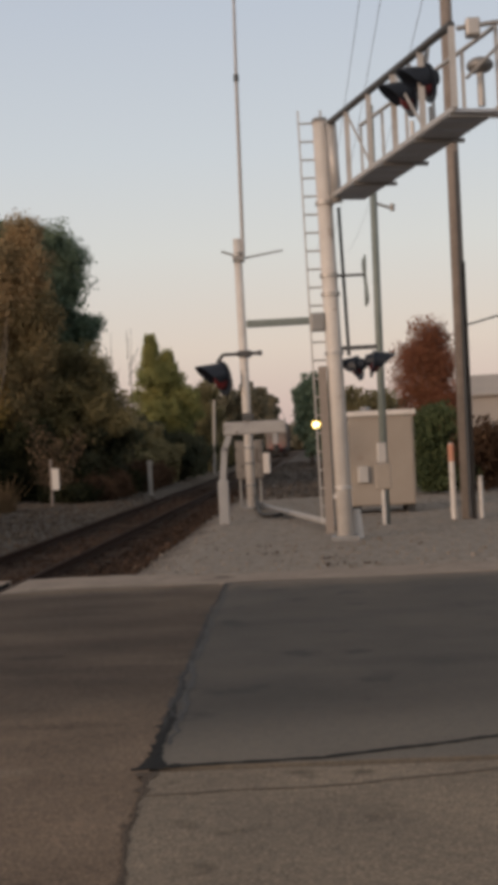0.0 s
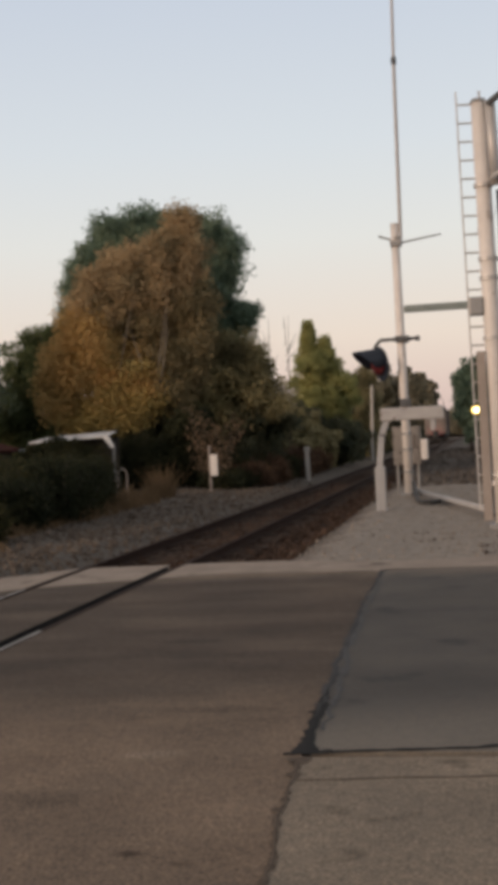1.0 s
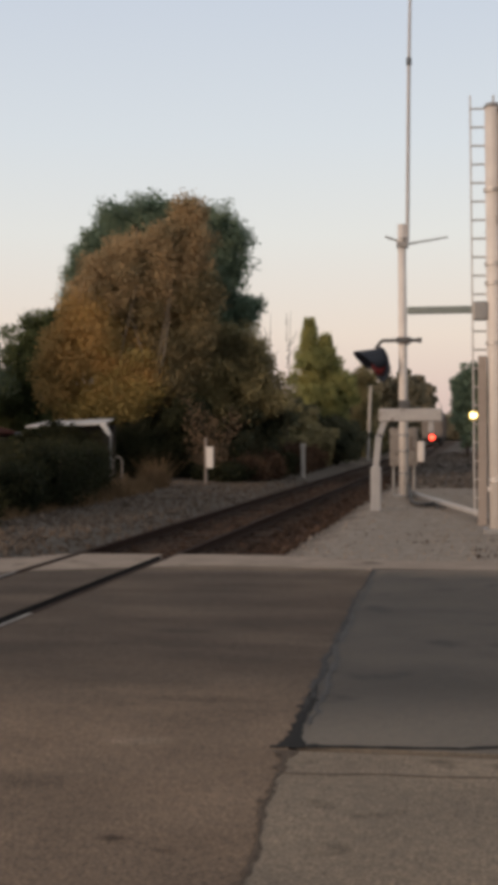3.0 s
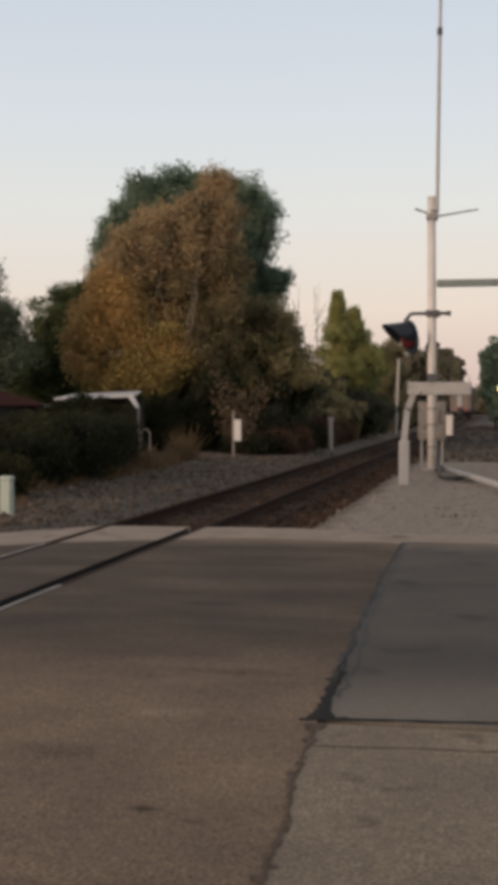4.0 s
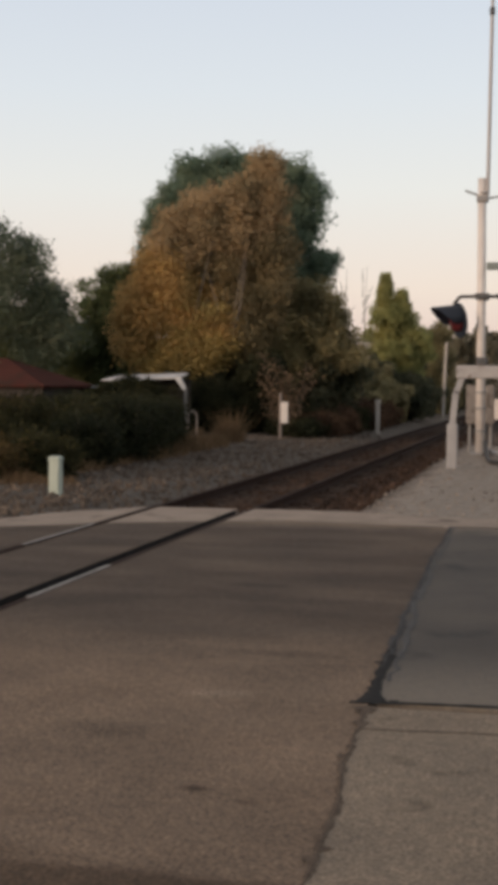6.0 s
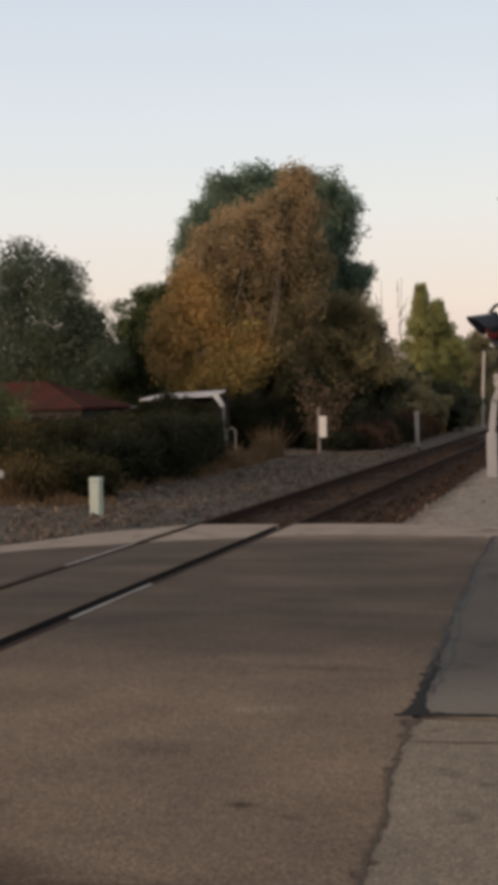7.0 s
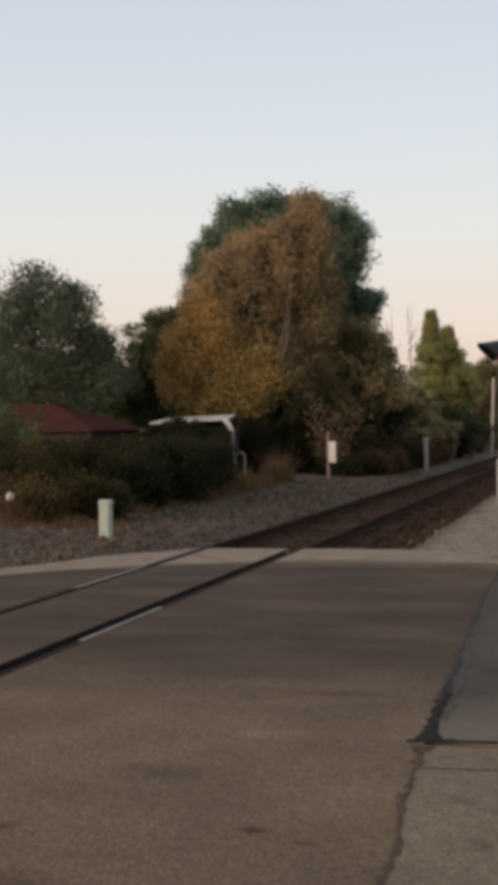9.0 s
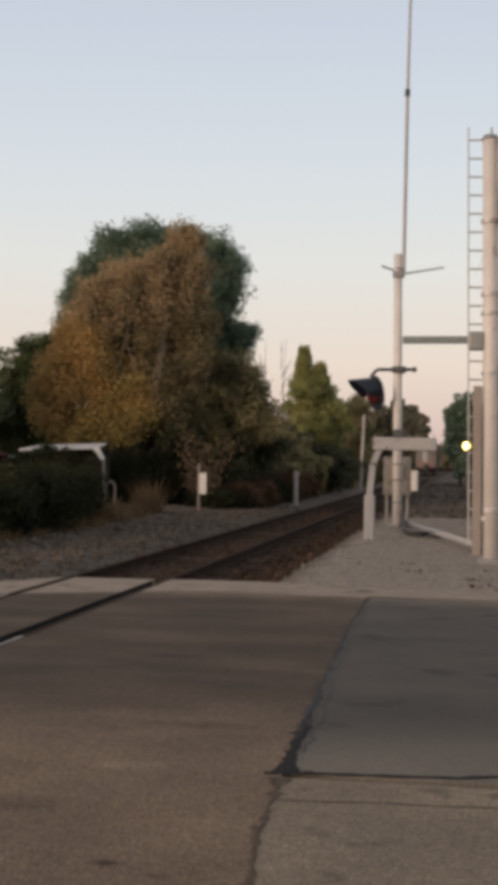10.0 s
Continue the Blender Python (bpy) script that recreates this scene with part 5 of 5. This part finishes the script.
tree("poplar", -8.9, 75.0, [(-0.4, 0, 8.0, 0.05, 0.05, 0.3), (-0.4, 0, 7.5, 0.14, 0.15, 0.4), (-0.35, 0, 6.9, 0.34, 0.4, 0.6), (0.55, 0, 6.9, 0.12, 0.15, 0.45), (-0.25, 0, 6.1, 0.85, 0.8, 0.8), (-0.25, 0, 5.3, 1.25, 1.1, 0.9), (-0.2, 0, 4.2, 1.65, 1.3, 1.0), (-0.1, 0, 3.0, 1.95, 1.5, 1.2), (0.5, 0, 6.2, 0.4, 0.4, 0.6), (0.8, 0, 5.5, 0.7, 0.6, 0.9), (1.4, 0, 4.0, 0.9, 0.8, 1.2)],
     LEAF_YELLOWGREEN, "pointed yellow-green tree beside the track", "tree", 25, density=44, size=0.075, trunk=0.14, clump=0.17, fill=0.65)
tree("brown_tree", -7.95, 93.0, [(0, 0, 3.7, 1.15, 1.2, 1.8), (-0.4, 0, 1.9, 1.6, 1.2, 1.3), (0.3, 0, 5.5, 0.7, 0.8, 0.8)], LEAF_OLIVE, "olive-brown tree beside the pointed tree", "tree", 26, density=44, trunk=0.1)
tree("olive_tree", -10.6, 52.0, [(0, 0, 3.6, 1.7, 1.5, 1.5), (1.2, 0, 5.2, 0.9, 0.9, 0.8), (1.0, 0, 3.6, 1.0, 1.0, 1.4), (-0.5, 0, 5.2, 1.1, 1.2, 1.2), (1.9, 0, 4.3, 0.6, 0.8, 0.55), (2.4, 0, 3.2, 0.9, 0.9, 0.8)], LEAF_OLIVE, "olive tree thinning out beside the track", "tree", 27, density=34, trunk=0.12)


def bush(name, x, y, blobs, material, label, seed, density=48, size=0.085, clump=0.2):
    return tree(name, x, y, blobs, material, label, "bush", seed, density, size, 0.05, clump)


bush("bush", -9.9, 53.0, [(-0.2, 0, 3.0, 1.4, 1.3, 1.4), (1.1, 0, 2.2, 1.2, 1.2, 1.1), (0, 0, 1.0, 2.0, 1.4, 1.0), (-2.3, 0, 2.3, 1.4, 1.3, 1.3)], LEAF_SHADE, "bush beside the track with shade painted into its leaves", 31)
bush("bush", -10.9, 48.0, [(0, 0, 1.0, 1.0, 0.9, 1.0), (0.5, 0, 2.0, 0.9, 0.9, 0.9)], LEAF_DARK, "bush behind the white sign, shade painted into dark leaves", 32)
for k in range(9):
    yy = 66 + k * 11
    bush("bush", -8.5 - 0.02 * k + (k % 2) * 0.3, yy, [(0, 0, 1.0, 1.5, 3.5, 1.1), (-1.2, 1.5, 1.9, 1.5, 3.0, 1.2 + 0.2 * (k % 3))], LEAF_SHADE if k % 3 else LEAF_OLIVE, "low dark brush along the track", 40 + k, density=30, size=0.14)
def thicket(x, y, w, d, h, material, label, seed, stems=46, size=0.05, dense=1.0):
    """Upright stems of uneven height that carry leaves in ragged columns, bare near the foot."""
    rng = np.random.default_rng(seed)
    ob = thing("thicket", x, y, 0, label, "bush", "roadside thickets")
    bm = BM()
    cents = []
    for _ in range(stems):
        a, r = rng.uniform(0, 6.283), math.sqrt(rng.uniform())
        bx, by = w * r * math.cos(a), d * r * math.sin(a)
        hh = h * rng.uniform(0.55, 1.0) * (1.0 - 0.22 * r * r)
        tx, ty = bx + rng.normal() * 0.14 * h, by + rng.normal() * 0.1 * h
        rod(bm, (bx, by, -0.08), (tx, ty, hh), 0.012, 0.004, 4, False)
        k = int(150 * h * dense)
        f = rng.uniform(0.12, 1.02, k) ** 0.8
        spread = (0.05 + 0.13 * np.sin(np.clip(f, 0, 1) * 2.6))[:, None]
        c = np.stack([bx + (tx - bx) * f, by + (ty - by) * f, hh * f], axis=1) + rng.normal(size=(k, 3)) * spread * np.array([1, 1, 0.7])
        cents.append(c)
    part("stem", bm, BARK, ob)
    c = np.concatenate(cents)
    v, f = blades(rng, c[c[:, 2] > 0.03], size)
    raw_mesh("foliage", v, f, material, ob)
    return ob


for k, (x, y, h) in enumerate(((-9.0, 46.6, 0.8), (-8.4, 48.2, 0.95), (-8.3, 50.4, 1.15), (-8.2, 52.6, 1.2), (-8.1, 56.0, 1.3), (-8.0, 58.6, 1.3), (-9.4, 49.6, 1.5), (-9.3, 54.0, 1.7), (-8.0, 62.0, 1.4), (-9.0, 64.0, 1.9))):
    thicket(x, y, 0.9, 1.2, h, LEAF_RUST if k % 3 else LEAF_DARK, "ragged rust-brown brush along the bank", 660 + k, stems=40, size=0.07)
thicket(-9.35, 46.2, 0.4, 0.3, 4.1, LEAF_PINK, "tall thin pink-brown sapling clump by the sign", 690, stems=9, size=0.07, dense=0.2)
# DARKEST puts the shade of the hedge core and tree foot into leaf colour
DARKEST, WEEDY, SHRUB = (LEAF_DARK, "dense thicket with deep shade painted into near-black leaves"), (LEAF_WEED, "drying olive-brown weedy thicket"), (LEAF_BRIGHT, "mid-green shrub rising over the thicket")
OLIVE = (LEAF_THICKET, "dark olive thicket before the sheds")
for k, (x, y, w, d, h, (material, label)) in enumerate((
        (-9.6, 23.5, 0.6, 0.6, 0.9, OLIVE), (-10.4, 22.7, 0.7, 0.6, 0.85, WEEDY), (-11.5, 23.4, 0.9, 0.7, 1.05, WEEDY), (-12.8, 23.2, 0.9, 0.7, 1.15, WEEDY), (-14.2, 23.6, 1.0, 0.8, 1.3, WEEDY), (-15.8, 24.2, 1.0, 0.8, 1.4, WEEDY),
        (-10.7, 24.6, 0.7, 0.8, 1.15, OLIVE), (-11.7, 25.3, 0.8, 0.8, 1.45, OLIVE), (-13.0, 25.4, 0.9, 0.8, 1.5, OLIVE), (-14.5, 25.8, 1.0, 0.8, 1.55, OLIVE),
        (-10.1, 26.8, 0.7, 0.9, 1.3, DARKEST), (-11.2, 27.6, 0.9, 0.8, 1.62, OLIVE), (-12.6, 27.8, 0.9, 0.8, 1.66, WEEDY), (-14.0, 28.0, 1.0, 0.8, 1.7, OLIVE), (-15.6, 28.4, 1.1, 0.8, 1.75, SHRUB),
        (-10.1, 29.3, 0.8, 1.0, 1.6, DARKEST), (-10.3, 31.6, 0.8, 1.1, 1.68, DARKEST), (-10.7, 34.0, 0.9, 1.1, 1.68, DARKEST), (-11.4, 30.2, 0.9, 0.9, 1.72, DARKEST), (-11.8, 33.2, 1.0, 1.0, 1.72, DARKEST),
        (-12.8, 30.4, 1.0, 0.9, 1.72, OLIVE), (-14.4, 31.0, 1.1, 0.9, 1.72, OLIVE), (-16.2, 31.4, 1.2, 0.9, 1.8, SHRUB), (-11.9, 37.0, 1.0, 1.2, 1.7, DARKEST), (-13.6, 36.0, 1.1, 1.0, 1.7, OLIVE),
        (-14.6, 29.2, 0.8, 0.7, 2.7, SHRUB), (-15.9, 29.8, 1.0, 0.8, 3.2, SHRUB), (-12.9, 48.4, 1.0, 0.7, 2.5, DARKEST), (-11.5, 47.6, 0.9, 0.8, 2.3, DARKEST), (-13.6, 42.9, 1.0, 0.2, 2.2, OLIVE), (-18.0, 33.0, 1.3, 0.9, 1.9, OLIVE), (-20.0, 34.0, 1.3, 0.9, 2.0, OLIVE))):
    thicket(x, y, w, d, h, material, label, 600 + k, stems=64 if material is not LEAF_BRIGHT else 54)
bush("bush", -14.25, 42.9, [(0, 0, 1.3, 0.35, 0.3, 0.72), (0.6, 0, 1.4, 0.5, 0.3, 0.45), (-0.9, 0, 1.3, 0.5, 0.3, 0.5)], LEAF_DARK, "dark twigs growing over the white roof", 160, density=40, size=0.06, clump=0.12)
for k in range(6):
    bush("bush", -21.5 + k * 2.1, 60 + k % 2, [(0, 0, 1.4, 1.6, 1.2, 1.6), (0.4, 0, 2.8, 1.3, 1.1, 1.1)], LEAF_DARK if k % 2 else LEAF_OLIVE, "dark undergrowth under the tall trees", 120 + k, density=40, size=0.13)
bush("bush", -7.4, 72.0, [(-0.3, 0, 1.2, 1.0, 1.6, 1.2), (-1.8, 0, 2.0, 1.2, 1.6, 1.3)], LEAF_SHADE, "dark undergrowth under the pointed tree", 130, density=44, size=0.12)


def bare_tree(x, y, h, seed):
    rng = np.random.default_rng(seed)
    ob = thing("bare_tree", x, y, 0, "slender bare tree with a few branches", "tree")
    bm = BM()
    rod(bm, (0, 0, -0.1), (0.25, 0, h), 0.04, 0.006, 7)
    part("trunk", bm, BARK, ob)
    for k in range(9):
        z = h * rng.uniform(0.45, 0.92)
        bm = BM()
        rod(bm, (0.05, 0, z), (0.05 + rng.normal() * 0.35, rng.normal() * 0.3, z + rng.uniform(0.4, 0.9)), 0.022, 0.008, 5)
        part("branch", bm, BARK, ob)


bare_tree(-9.5, 60.0, 7.4, 5)
bare_tree(-8.7, 61.0, 7.6, 6)
bare_tree(-10.2, 60.5, 6.8, 7)


def grass_patch(name, x, y, rx, ry, h, count, seed, label, material=DRY_GRASS, wide=0.012):
    rng = np.random.default_rng(seed)
    ang, rad = rng.uniform(0, 6.283, count), np.sqrt(rng.uniform(0, 1, count))
    px, py = x + rx * rad * np.cos(ang), y + ry * rad * np.sin(ang)
    verts, faces = [], []
    for k in range(count):
        gz = ground_height(px[k], py[k])
        hh, a = h * rng.uniform(0.3, 1.15) * (1.1 - 0.75 * rad[k] ** 2) * (0.75 + 0.35 * math.sin(px[k] * 5.3) * math.sin(py[k] * 2.9 + 1)), rng.uniform(0, 6.283)
        lean = rng.normal(size=2) * hh * 0.42
        dx, dy = math.cos(a) * wide, math.sin(a) * wide
        i = len(verts)
        verts += [(px[k] - dx, py[k] - dy, gz - 0.02), (px[k] + dx, py[k] + dy, gz - 0.02), (px[k] + lean[0] + dx * 0.3, py[k] + lean[1], gz + hh), (px[k] + lean[0] - dx * 0.3, py[k] + lean[1], gz + hh)]
        faces.append((i, i + 1, i + 2, i + 3))
    tagged(raw_mesh(name, verts, faces, material), label, "grass", kind="stuff")


grass_patch("dry_grass", -9.9, 40.0, 0.45, 0.7, 0.95, 1100, 71, "tall tan dry grass tuft beside the bank")
grass_patch("dry_grass", -11.4, 22.4, 3.0, 1.5, 0.32, 4500, 72, "dry brown grass at the foot of the bushes")
grass_patch("dry_grass", -10.6, 34.0, 1.4, 4.0, 0.4, 2500, 73, "dry brown grass at the foot of the bushes")
WEED_STALK = leaf_material("weed_stalks", [(0.1, (0.045, 0.036, 0.016)), (0.5, (0.10, 0.07, 0.031)), (0.95, (0.18, 0.115, 0.05))])
grass_patch("weeds", -11.4, 22.3, 1.9, 0.7, 0.85, 2600, 79, "tall orange-brown weeds at the roadside", DRY_GRASS, 0.014)
grass_patch("weeds", -12.6, 23.2, 2.8, 0.9, 1.1, 1800, 74, "tall drying weeds in front of the hedge", WEED_STALK, 0.016)
grass_patch("weeds", -14.6, 27.0, 2.8, 0.8, 1.6, 450, 75, "tall drying weeds among the hedge", WEED_STALK, 0.018)
grass_patch("dry_grass", -9.7, 26.5, 0.5, 2.6, 0.35, 1400, 77, "dry brown grass along the foot of the thicket")
grass_patch("dry_grass", -9.6, 31.0, 0.5, 2.6, 0.4, 1400, 78, "dry brown grass along the foot of the thicket")
grass_patch("weeds", -9.95, 36.0, 0.7, 3.2, 0.6, 1500, 76, "rusty dry weeds beside the hedge", DRY_GRASS, 0.016)

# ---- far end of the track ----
# haze over the first two far crowns comes from their leaf colour
tree("far_tree", -7.6, 112.0, [(0, 0, 4.4, 2.0, 2.0, 2.5), (2.4, 0, 5.0, 1.0, 1.2, 1.9), (-1.3, 0, 3.3, 1.8, 1.6, 2.2)], LEAF_HAZE, "olive tree far along the track, haze in its leaf colour", "tree", 81, density=40, size=0.18, trunk=0.15)
tree("far_tree", -4.6, 200.0, [(-3, 0, 6.5, 2.2, 2.0, 3.2), (-6, 0, 6, 3.0, 2.0, 3.5)], LEAF_HAZE, "tree far along the track with haze painted into its leaves", "tree", 82, density=36, size=0.25, trunk=0.2)
tree("far_tree", -0.3, 100.0, [(0, 0, 4.6, 1.0, 1.0, 2.0), (0.2, 0, 2.4, 1.1, 1.0, 1.7), (1.0, 0, 4.2, 1.1, 1.2, 2.0)], LEAF_GREEN, "narrow dark green tree far along the track", "tree", 83, density=48, size=0.16, trunk=0.14)
for k in range(7):
    x = 1.5 + k * 3.6
    tree("far_tree", x, 105 + (k % 3) * 9, [(0, 0, 3.2, 2.0, 1.8, 1.8), (0.5, 0, 1.6, 2.2, 1.8, 1.4)], LEAF_OLIVE if k % 2 else LEAF_GREEN, "low green tree in the distance", "tree", 84 + k, density=30, size=0.2, trunk=0.12)
for k in range(8):
    x = -28 - k * 7
    tree("far_tree", x, 70 + (k % 3) * 8, [(0, 0, 3.5, 3.0, 2.4, 1.8), (0.8, 0, 1.8, 3.2, 2.4, 1.6)], LEAF_GREEN if k % 2 else LEAF_OLIVE, "green tree behind the sheds", "tree", 94 + k, density=26, size=0.2, trunk=0.18)
# horizon haze is painted into the leaves of this tree row
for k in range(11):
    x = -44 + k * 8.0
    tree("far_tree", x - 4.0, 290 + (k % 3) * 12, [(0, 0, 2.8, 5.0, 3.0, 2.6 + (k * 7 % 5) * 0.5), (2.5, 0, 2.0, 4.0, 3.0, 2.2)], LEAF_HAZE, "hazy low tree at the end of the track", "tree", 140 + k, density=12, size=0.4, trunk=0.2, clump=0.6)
tree("red_tree", 4.4, 50.0, [(0.1, 0, 5.2, 0.5, 0.6, 0.7), (-0.55, 0, 4.6, 0.6, 0.7, 0.6), (0.6, 0, 4.3, 0.55, 0.7, 0.7), (-0.3, 0, 3.5, 0.7, 0.8, 0.7), (0.5, 0, 3.1, 0.6, 0.7, 0.5), (0.1, 0, 2.3, 0.9, 0.9, 0.7)], LEAF_RED, "thin red autumn tree behind the cabinet", "tree", 111, density=7, size=0.06, trunk=0.08, clump=0.3, fill=0.0)
bush("bush", 3.9, 42.0, [(-0.1, 0, 1.5, 0.7, 0.7, 1.0), (0.1, 0, 0.5, 0.8, 0.7, 0.7)], LEAF_BRIGHT, "dark green-brown bush behind the cabinet", 112)
bush("bush", 5.5, 42.0, [(0, 0, 0.9, 1.0, 0.9, 1.2), (1.4, 0, 1.0, 1.0, 0.9, 1.2)], LEAF_RUST, "dark brown hedge beside the pole", 113)
bush("bush", 1.8, 44.0, [(0, 0, 2.6, 0.8, 0.8, 0.8), (0, 0, 1.2, 0.9, 0.8, 1.0)], LEAF_OLIVE, "olive bush behind the cabinet", 114)


def far_house():
    ob = gable_shed("house", 13.5, 70.0, 10.0, 6.0, 3.9, 5.0, WALL_PALE, WALL_PALE, "pale low house behind the hedge", 0)
    ob["category"] = "house"


far_house()


def trackside_pole():
    ob = thing("utility_pole", -6.95, 88.0, 0, "thin grey pole beside the far track", "utility pole")
    bm = BM()
    rod(bm, (0, 0, -0.1), (0.2, 0, 5.0), 0.11, 0.09, 10)
    part("pole", bm, PALE_CONCRETE, ob)


trackside_pole()


def wire(p, q, sag):
    cu = bpy.data.curves.new("overhead_wire", "CURVE")
    cu.dimensions, cu.bevel_depth, cu.bevel_resolution = "3D", 0.009, 1
    sp = cu.splines.new("POLY")
    sp.points.add(14)
    p, q = Vector(p), Vector(q)
    for k, pt in enumerate(sp.points):
        f = k / 14
        c = p.lerp(q, f) - Vector((0, 0, sag * 4 * f * (1 - f)))
        pt.co = (*c, 1)
    cu.materials.append(GREY_STEEL)
    tagged(new("overhead_wire", cu), "thin grey overhead wire", "wire", "overhead wires")


for dx in (0.0, 0.5, 1.5):
    wire((2.0 + dx, 20, 14.0), (0.6 + dx * 1.6, 95, 15.5), 1.6)


# ---- the train, rolling slowly away ----
def freight_car():
    ob = thing("freight_car", TRACK_X, 178.0, 0, "rust-brown freight car at the tail of the train", "freight car", "cars of the train")
    bm = BM()
    box(bm, -1.42, 1.42, 0.5, 15.5, 1.15, 4.5, 0.05)
    part("body", bm, CAR_BROWN, ob)
    bm = BM()
    rows = []
    for yv in (0.35, 15.65):
        rows.append([bm.verts.new((xx, yv, zz)) for xx, zz in ((-1.5, 4.4), (-1.4, 4.72), (-0.85, 5.05), (0, 5.15), (0.85, 5.05), (1.4, 4.72), (1.5, 4.4))])
    for i in range(6):
        bm.faces.new((rows[0][i], rows[0][i + 1], rows[1][i + 1], rows[1][i]))
    bm.faces.new(rows[0])
    bm.faces.new(rows[1][::-1])
    bm.faces.new((rows[0][0], rows[0][6], rows[1][6], rows[1][0]))
    bmesh.ops.recalc_face_normals(bm, faces=bm.faces)
    part("roof", bm, CAR_DARK, ob, "dark sooty roof")
    for k in range(5):
        bm = BM()
        box(bm, -1.38, 1.38, 0.42, 0.5, 1.5 + k * 0.62, 1.62 + k * 0.62, 0.01)
        part("end_rib", bm, CAR_BROWN, ob)
    for k in range(11):
        bm = BM()
        box(bm, 1.42, 1.5, 0.8 + k * 1.4, 0.92 + k * 1.4, 1.15, 4.45)
        part("side_post", bm, CAR_BROWN, ob)
    bm = BM()
    box(bm, -1.4, 1.4, 0.3, 15.7, 0.9, 1.16, 0.02)
    part("underframe", bm, CAR_DARK, ob)
    bm = BM()
    box(bm, -0.2, 0.2, -0.15, 0.5, 0.75, 1.0, 0.04)
    part("coupler", bm, CAR_DARK, ob)
    for yc in (2.2, 13.8):
        for dy in (-0.85, 0.85):
            for sx in (-1, 1):
                bm = BM()
                rod(bm, (sx * 0.7, yc + dy, 0.46), (sx * 0.82, yc + dy, 0.46), 0.46, 0.46, 18)
                part("wheel", bm, CAR_DARK, ob)
        bm = BM()
        box(bm, -1.1, 1.1, yc - 1.1, yc + 1.1, 0.42, 0.9, 0.05)
        part("truck", bm, CAR_DARK, ob)
    for k in range(6):
        bm = BM()
        box(bm, 0.95, 1.4, 0.36, 0.4, 1.3 + k * 0.4, 1.34 + k * 0.4)
        part("grab_iron", bm, CAR_DARK, ob)
    return ob


def end_light(car):
    """A turning beacon on the coupler: a dark drum with one lit face."""
    bm = BM()
    rod(bm, (0, 0, -0.42), (0, 0, 0.42), 0.42, 0.42, 24)
    drum = part("tail_beacon", bm, CAR_DARK, car, "turning red tail beacon")
    drum.matrix_basis = pose(0, -0.75, 1.2)
    bm = BM()
    bmesh.ops.create_uvsphere(bm, u_segments=20, v_segments=12, radius=0.39, matrix=Matrix.Translation((0, -0.38, 0)) @ Matrix.Diagonal((1, 0.3, 1, 1)))
    part("lens", bm, glow("lit_red_lamp", (1.0, 0.06, 0.03), 5.0), drum, "lit red lens")
    return drum


car_1 = freight_car()
car_2 = copy_thing(car_1, pose(TRACK_X + bend(202), 194.6, 0))
car_3 = copy_thing(car_1, pose(TRACK_X + bend(219), 211.2, 0))
beacon = end_light(car_1)


def motions():
    for k, car in enumerate((car_1, car_2, car_3)):
        walk(car, [(t, pose(TRACK_X + bend(184.0 + 16.6 * k + t), 176.0 + 16.6 * k + t, 0, 0, 0, 0.5 + 0.1 * k)) for t in (0.0, 2.5, 5.0, 7.5, 10.0)])
    rows = [(0.0, 180)]
    for start in (1.4, 2.9, 4.4, 5.9, 7.4, 8.9):
        rows += [(start - 0.1, 180), (start - 0.067, 120), (start - 0.033, 60), (start, 0), (start + 0.1, 0), (start + 0.133, -60), (start + 0.167, -120), (start + 0.2, -180)]
        rows = rows[:-1] + [(start + 0.2, 180)]
    rows.append((10.0, 180))
    walk(beacon, [(t, pose(0, -0.75, 1.2, 0, 0, r)) for t, r in rows])


# ---- ties of the track ----
tie_mesh = None
for k in range(230):
    if tie_mesh is None:
        bm = BM()
        box(bm, -1.3, 1.3, -0.115, 0.115, -0.33, -0.165, 0.012)
        tie = part("tie", bm, TIE_WOOD, track)
        tie_mesh = tie.data
    else:
        tie = new("tie", tie_mesh)
        tie.parent = track
    tie.matrix_basis = pose(random.uniform(-0.04, 0.04) + bend(19.35 + k * 0.56), 0.35 + k * 0.56, random.uniform(-0.012, 0.006), 0, 0, random.uniform(-1.2, 1.2))

motions()
